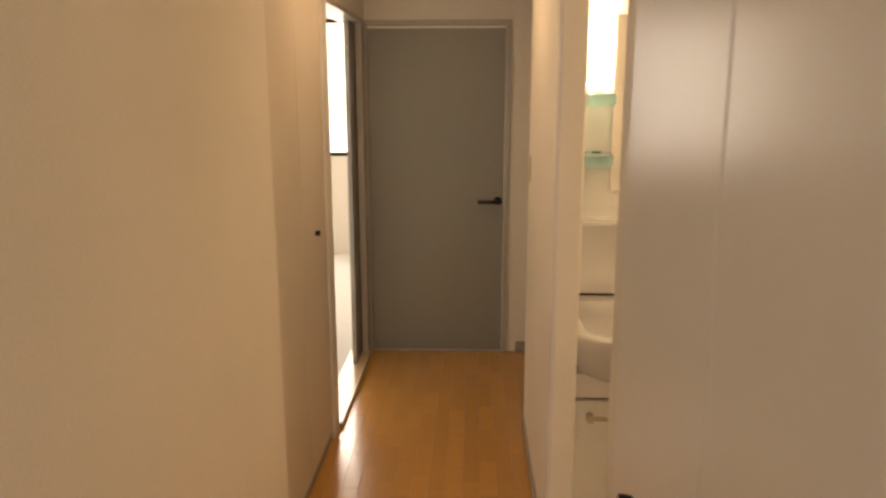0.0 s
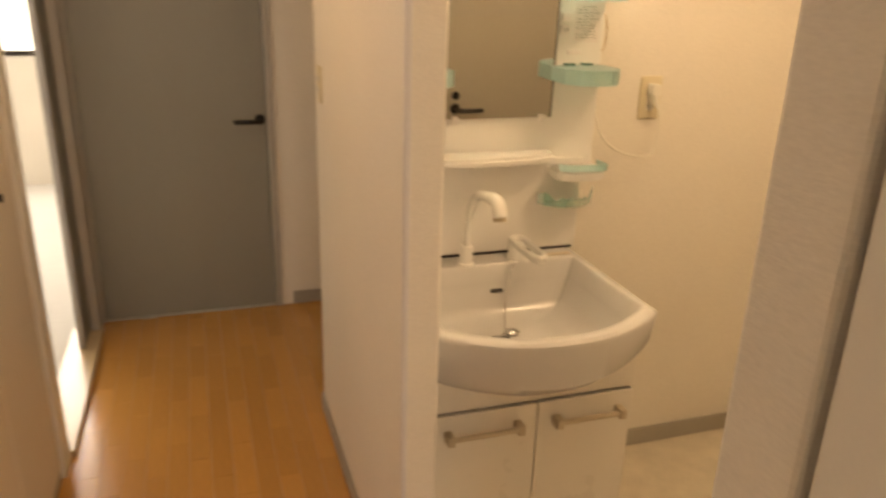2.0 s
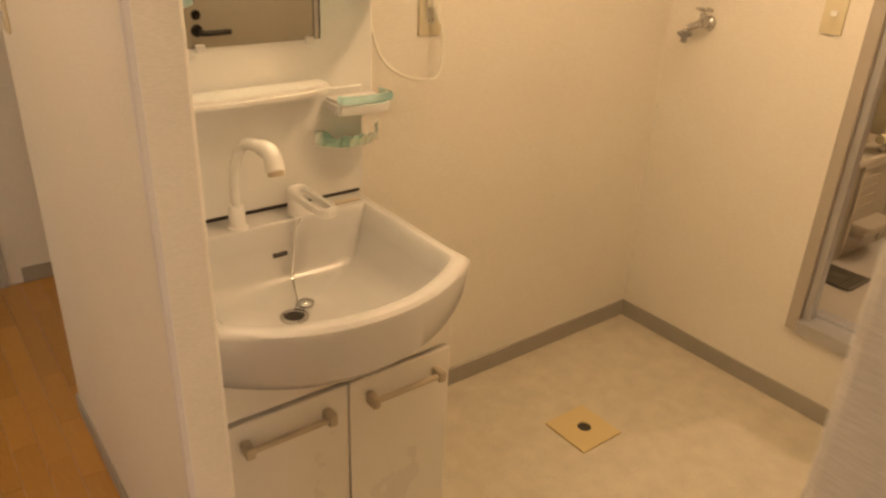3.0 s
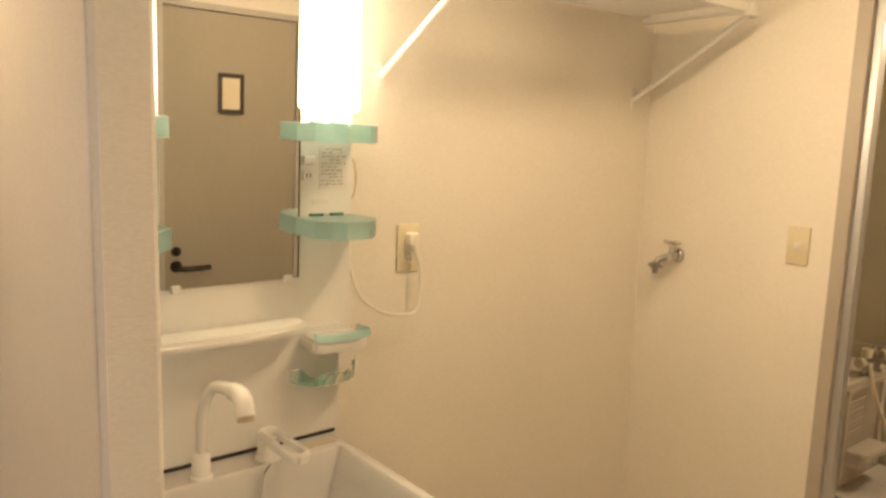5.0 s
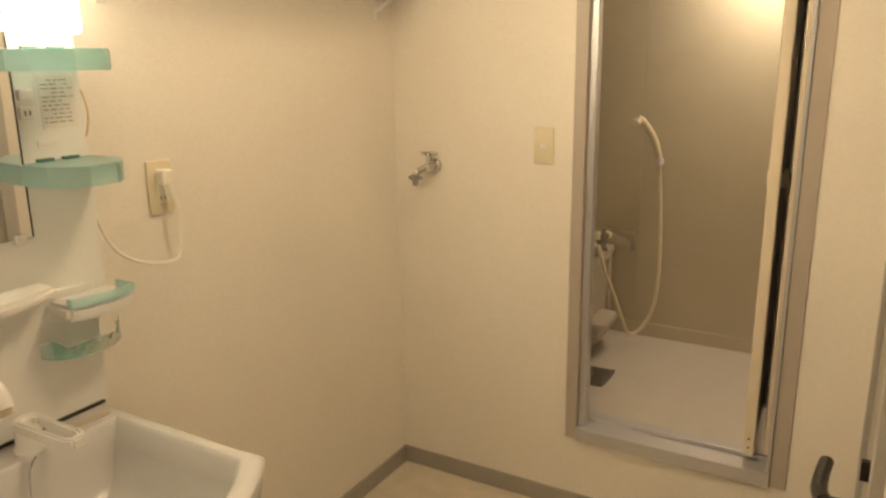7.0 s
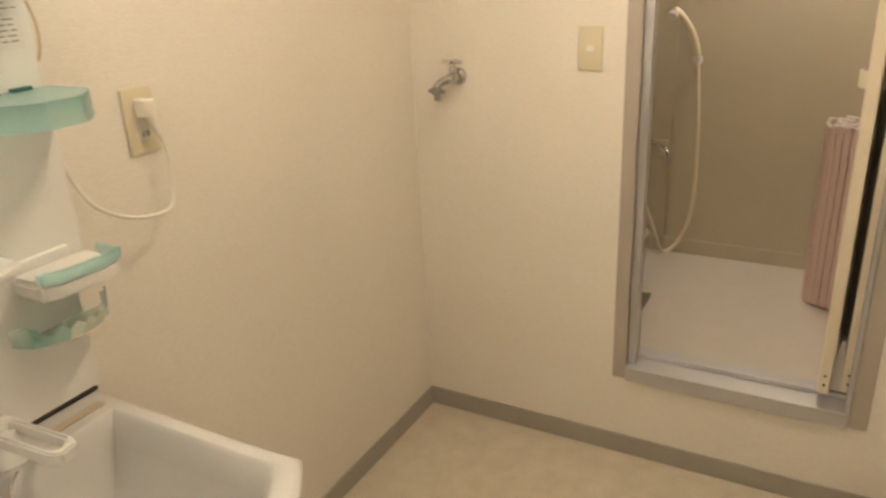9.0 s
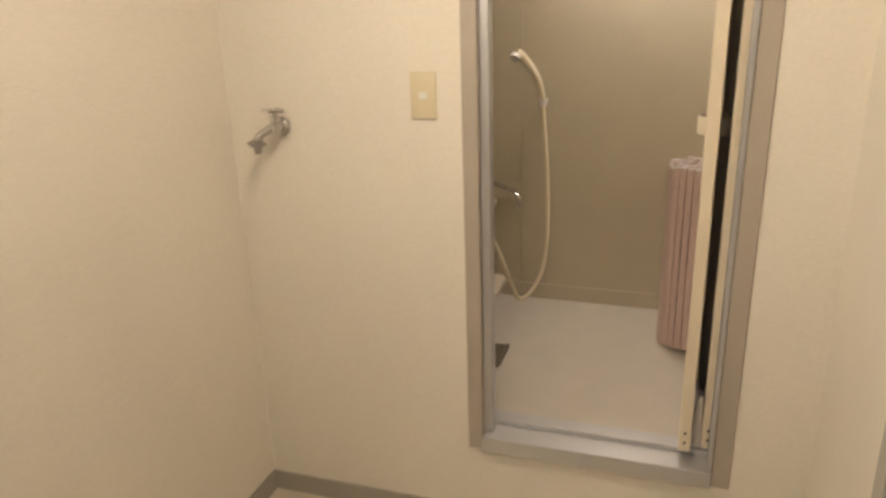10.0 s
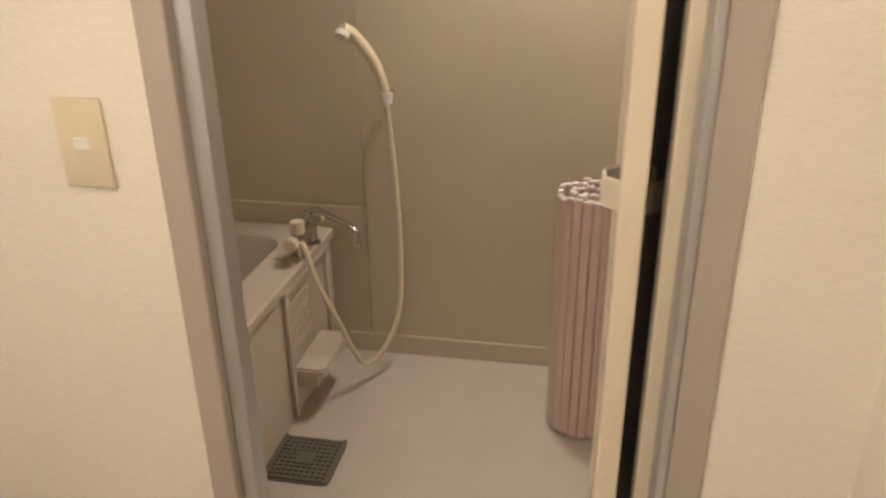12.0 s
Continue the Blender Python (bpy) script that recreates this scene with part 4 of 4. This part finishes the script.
rings = [(rounded(tx0, tx1, AY, ty1, 0.006), BF + 0.001), (rounded(tx0, tx1, AY, ty1, 0.006), TZ - 0.035), (rounded(tx0, tx1, AY - 0.014, ty1, 0.010), TZ - 0.030),
         (rounded(tx0, tx1, AY - 0.014, ty1, 0.012), TZ - 0.006), (rounded(tx0 + 0.004, tx1 - 0.004, AY - 0.008, ty1 - 0.004, 0.012), TZ),
         (rounded(tx0 + 0.07, tx1 - 0.11, AY + 0.11, ty1 - 0.05, 0.09), TZ - 0.002), (rounded(tx0 + 0.08, tx1 - 0.12, AY + 0.12, ty1 - 0.06, 0.09), TZ - 0.02),
         (rounded(tx0 + 0.12, tx1 - 0.17, AY + 0.16, ty1 - 0.09, 0.09), BF + 0.08), (rounded(tx0 + 0.20, tx1 - 0.25, AY + 0.22, ty1 - 0.16, 0.07), BF + 0.045)]
vv = [[b.verts.new((x, y, z)) for x, y in pts] for pts, z in rings]
for r0, r1 in zip(vv, vv[1:]):
    for i in range(len(r0)):
        j = (i + 1) % len(r0)
        b.faces.new((r0[i], r0[j], r1[j], r1[i]))
b.faces.new(vv[0])
b.faces.new(vv[-1])
part("tub", b, TUB, bt, smooth=True)
# service panel with soap shelf on the apron
b = box(3.42, 3.80, AY - 0.016, AY - 0.001, 0.600, 0.625, 0.004)
box(3.42, 3.445, AY - 0.016, AY - 0.001, BF + 0.02, 0.600, 0.004, bm=b)
box(3.775, 3.80, AY - 0.016, AY - 0.001, BF + 0.02, 0.600, 0.004, bm=b)
part("apron_frame", b, TUB, bt, "raised frame on the apron", smooth=True)
for i in range(4):
    part("louvre", box(3.47, 3.62, AY - 0.004, AY - 0.001, 0.40 + i * 0.045, 0.425 + i * 0.045, 0.003), TUB, bt)
b = prism([(3.45, AY - 0.001), (3.45, AY - 0.085), (3.47, AY - 0.105), (3.66, AY - 0.105), (3.70, AY - 0.08), (3.70, AY - 0.001)], 0.325, 0.355, bevel=0.006)
part("soap_shelf", b, TUB, bt, "ivory soap shelf", smooth=True)
b = box(3.455, 3.50, AY - 0.075, AY - 0.001, 0.290, 0.326, 0.005)
part("shelf_bracket", b, TUB, bt)
settle(bt)

# mixer tap on the tub's corner
mt = thing("bath_mixer", (3.66, 2.49, TZ), "chrome bath mixer tap with ivory knobs on the tub rim", "tap")
by, bz = 2.490, TZ + 0.066
b = rod((3.56, by, bz), (3.76, by, bz), 0.018, bevel=0.003)
for x in (3.60, 3.72):
    rod((x, by, TZ), (x, by, bz), 0.014, bm=b)
    rod((x, by, TZ), (x, by, TZ + 0.006), 0.024, bm=b)
part("body", b, CHROME, mt, smooth=True)
for x0, x1 in ((3.525, 3.562), (3.758, 3.795)):
    part("side_knob", rod((x0, by, bz), (x1, by, bz), 0.021, n=12, bevel=0.003), IVORY, mt, "ivory ribbed knob", smooth=True)
part("diverter_knob", lathe([(0.022, 0.0), (0.023, 0.030), (0.020, 0.038), (0.003, 0.040)], (3.60, by, bz + 0.016), n=12), IVORY, mt, "ivory diverter knob", smooth=True)
b = rod((3.70, by, bz + 0.01), (3.70, by, bz + 0.050), 0.013, bevel=0.002)
tube([(3.70, by, bz + 0.045), (3.695, by - 0.03, bz + 0.055), (3.665, by - 0.10, bz + 0.042), (3.648, by - 0.15, bz + 0.026), (3.642, by - 0.168, bz + 0.010), (3.640, by - 0.172, bz - 0.018)], 0.0095, bm=b)
part("swivel_spout", b, CHROME, mt, smooth=True)
part("aerator", rod((3.640, by - 0.172, bz - 0.014), (3.640, by - 0.172, bz - 0.034), 0.012, bevel=0.002), CHROME, mt, smooth=True)
settle(mt)

# shower: holder, head, hose
sw = thing("hand_shower", (BX, 2.26, 1.10), "cream hand shower hanging in its wall holder", "shower")
b = rod((BX, 2.26, 1.105), (BX - 0.035, 2.26, 1.108), 0.014, bevel=0.003)
part("holder", b, CHROME, sw, "grey wall holder", smooth=True)
part("holder_cup", lathe([(0.018, 0.0), (0.021, 0.03), (0.016, 0.03), (0.014, 0.0)], (BX - 0.045, 2.262, 1.085)), LID_END, sw, "white holder cup", smooth=True)
hd = part("handset", tube([(BX - 0.046, 2.262, 1.075), (BX - 0.050, 2.266, 1.13), (BX - 0.070, 2.290, 1.215), (BX - 0.105, 2.335, 1.290), (BX - 0.130, 2.362, 1.310)], 0.012, ends=0.020), HOSE, sw, "yellowed ivory shower handset", smooth=True)
part("spray_face", rod((BX - 0.128, 2.360, 1.300), (BX - 0.140, 2.363, 1.288), 0.021, n=20), LID_END, hd, "white spray face", smooth=True)
hose = [(3.585, by - 0.012, bz - 0.008), (3.560, by - 0.035, bz - 0.02), (3.555, 2.425, 0.60), (3.57, 2.375, 0.47), (3.60, 2.34, 0.345), (3.66, 2.322, 0.262), (3.72, 2.278, 0.280), (3.765, 2.238, 0.375), (3.795, 2.226, 0.53), (3.825, 2.238, 0.80), (BX - 0.046, 2.260, 1.075)]
b = tube(hose, 0.0085, n=12, steps=16)
part("hose", b, HOSE, sw, "cream shower hose hanging in a loop", smooth=True)
settle(sw)
hk = thing("wall_hook", (BX, 2.267, 1.98), "small white upper shower hook on the wall", "hook")
b = rod((BX, 2.267, 1.98), (BX - 0.012, 2.267, 1.98), 0.020, n=20, bevel=0.003)
rod((BX - 0.010, 2.267, 1.98), (BX - 0.040, 2.267, 1.985), 0.013, bm=b, r2=0.018, bevel=0.003)
part("peg", b, LID_END, hk, smooth=True)
settle(hk)

# floor grate
g = thing("bath_drain_grate", (3.30, 2.405, BF), "dark grey perforated floor drain grate", "drain")
gx, gy, gs = 3.258, 2.388, 0.098
part("rim", prism(rounded(gx - gs, gx + gs, gy - gs, gy + gs, 0.028), BF + 0.0005, BF + 0.004, bevel=0.001), GRATE, g)
for i in range(11):
    o1 = -gs + 0.012 + i * (2 * gs - 0.024) / 10
    part("grate_bar", box(gx + o1 - 0.0045, gx + o1 + 0.0045, gy - gs + 0.012, gy + gs - 0.012, BF + 0.0042, BF + 0.010, 0.001), GRATE, g)
    part("grate_bar", box(gx - gs + 0.012, gx + gs - 0.012, gy + o1 - 0.0045, gy + o1 + 0.0045, BF + 0.0041, BF + 0.0088, 0.001), GRATE, g)
part("grate_border", prism(rounded(gx - gs + 0.002, gx + gs - 0.002, gy - gs + 0.002, gy - gs + 0.016, 0.005), BF + 0.0043, BF + 0.011), GRATE, g)
part("grate_border", prism(rounded(gx - gs + 0.002, gx + gs - 0.002, gy + gs - 0.016, gy + gs - 0.002, 0.005), BF + 0.0043, BF + 0.011), GRATE, g)
part("grate_hub", box(gx - 0.026, gx + 0.026, gy - 0.026, gy + 0.026, BF + 0.0045, BF + 0.0115, 0.002), GRATE, g)
settle(g)

# rolled bath lid: pink hollow slats wound in a spiral, standing on end
rl = thing("rolled_bath_lid", (3.60, 1.64, BF), "pink slatted bath lid rolled up and standing on end", "bath lid")
lx, ly, lz = 3.585, 1.628, 0.905
slat_mesh = None
random.seed(7)
theta, count = 2.2, 0
while count < 46:
    r = 0.016 + 0.0052 * theta
    px, py = lx + r * math.cos(theta), ly + r * math.sin(theta)
    if slat_mesh is None:
        slat_mesh = mesh_of("slat", prism(rounded(-0.0125, 0.0125, -0.008, 0.008, 0.006, 3), BF, lz, bevel=0.0), PINK, True)
        cap_mesh = mesh_of("slat_end", prism(rounded(-0.0115, 0.0115, -0.0072, 0.0072, 0.0055, 3), lz + 0.0002, lz + 0.006, bevel=0.001), LID_END, True)
    lift, skew = random.uniform(0.0, 0.014), random.uniform(-9, 9)
    for nm, me in (("slat", slat_mesh), ("slat_end", cap_mesh)):
        ob = new(nm, me)
        ob.parent = rl
        ob.matrix_parent_inverse = Matrix.Translation(rl.location).inverted()
        ob.matrix_basis = pose(px, py, lift, 0, 0, math.degrees(theta) + 90 + skew)
    theta += 0.0262 / r
    count += 1

# ---- corridor floor strips ----
random.seed(11)
strip, long = 0.0733, 0.303
sizes = {}
y_first = -0.6
for i in range(25):
    x0 = -0.4955 + i * strip
    x1 = min(x0 + strip, 1.30)
    off = (i * 0.119) % long
    y = y_first - off
    while y < YE - 0.003:
        y0, y1 = max(y, y_first), min(y + long, YE - 0.0045)
        y += long
        top = 1.30 if y0 > YN - 0.5 else 0.46
        if y1 - y0 < 0.02 or x0 > top - 0.02:
            continue
        if x1 > 0.458 and y0 < YN:
            y0 = max(y0, 2.272 if x0 < 0.40 else YN + 0.009)
            if y1 - y0 < 0.02 or x0 > 0.44 and y1 < YN:
                continue
        key = (round(x1 - x0, 3), round(y1 - y0, 3))
        if key not in sizes:
            sizes[key] = mesh_of("floor_strip", box(0.0004, key[0] - 0.0004, 0.0004, key[1] - 0.0004, -0.004, 0.0, 0.0008, seg=1), WOOD)
        ob = new("floor_strip", sizes[key])
        ob.location = (x0, y0, 0)
        ob.parent = bpy.data.objects["floor_corridor"]
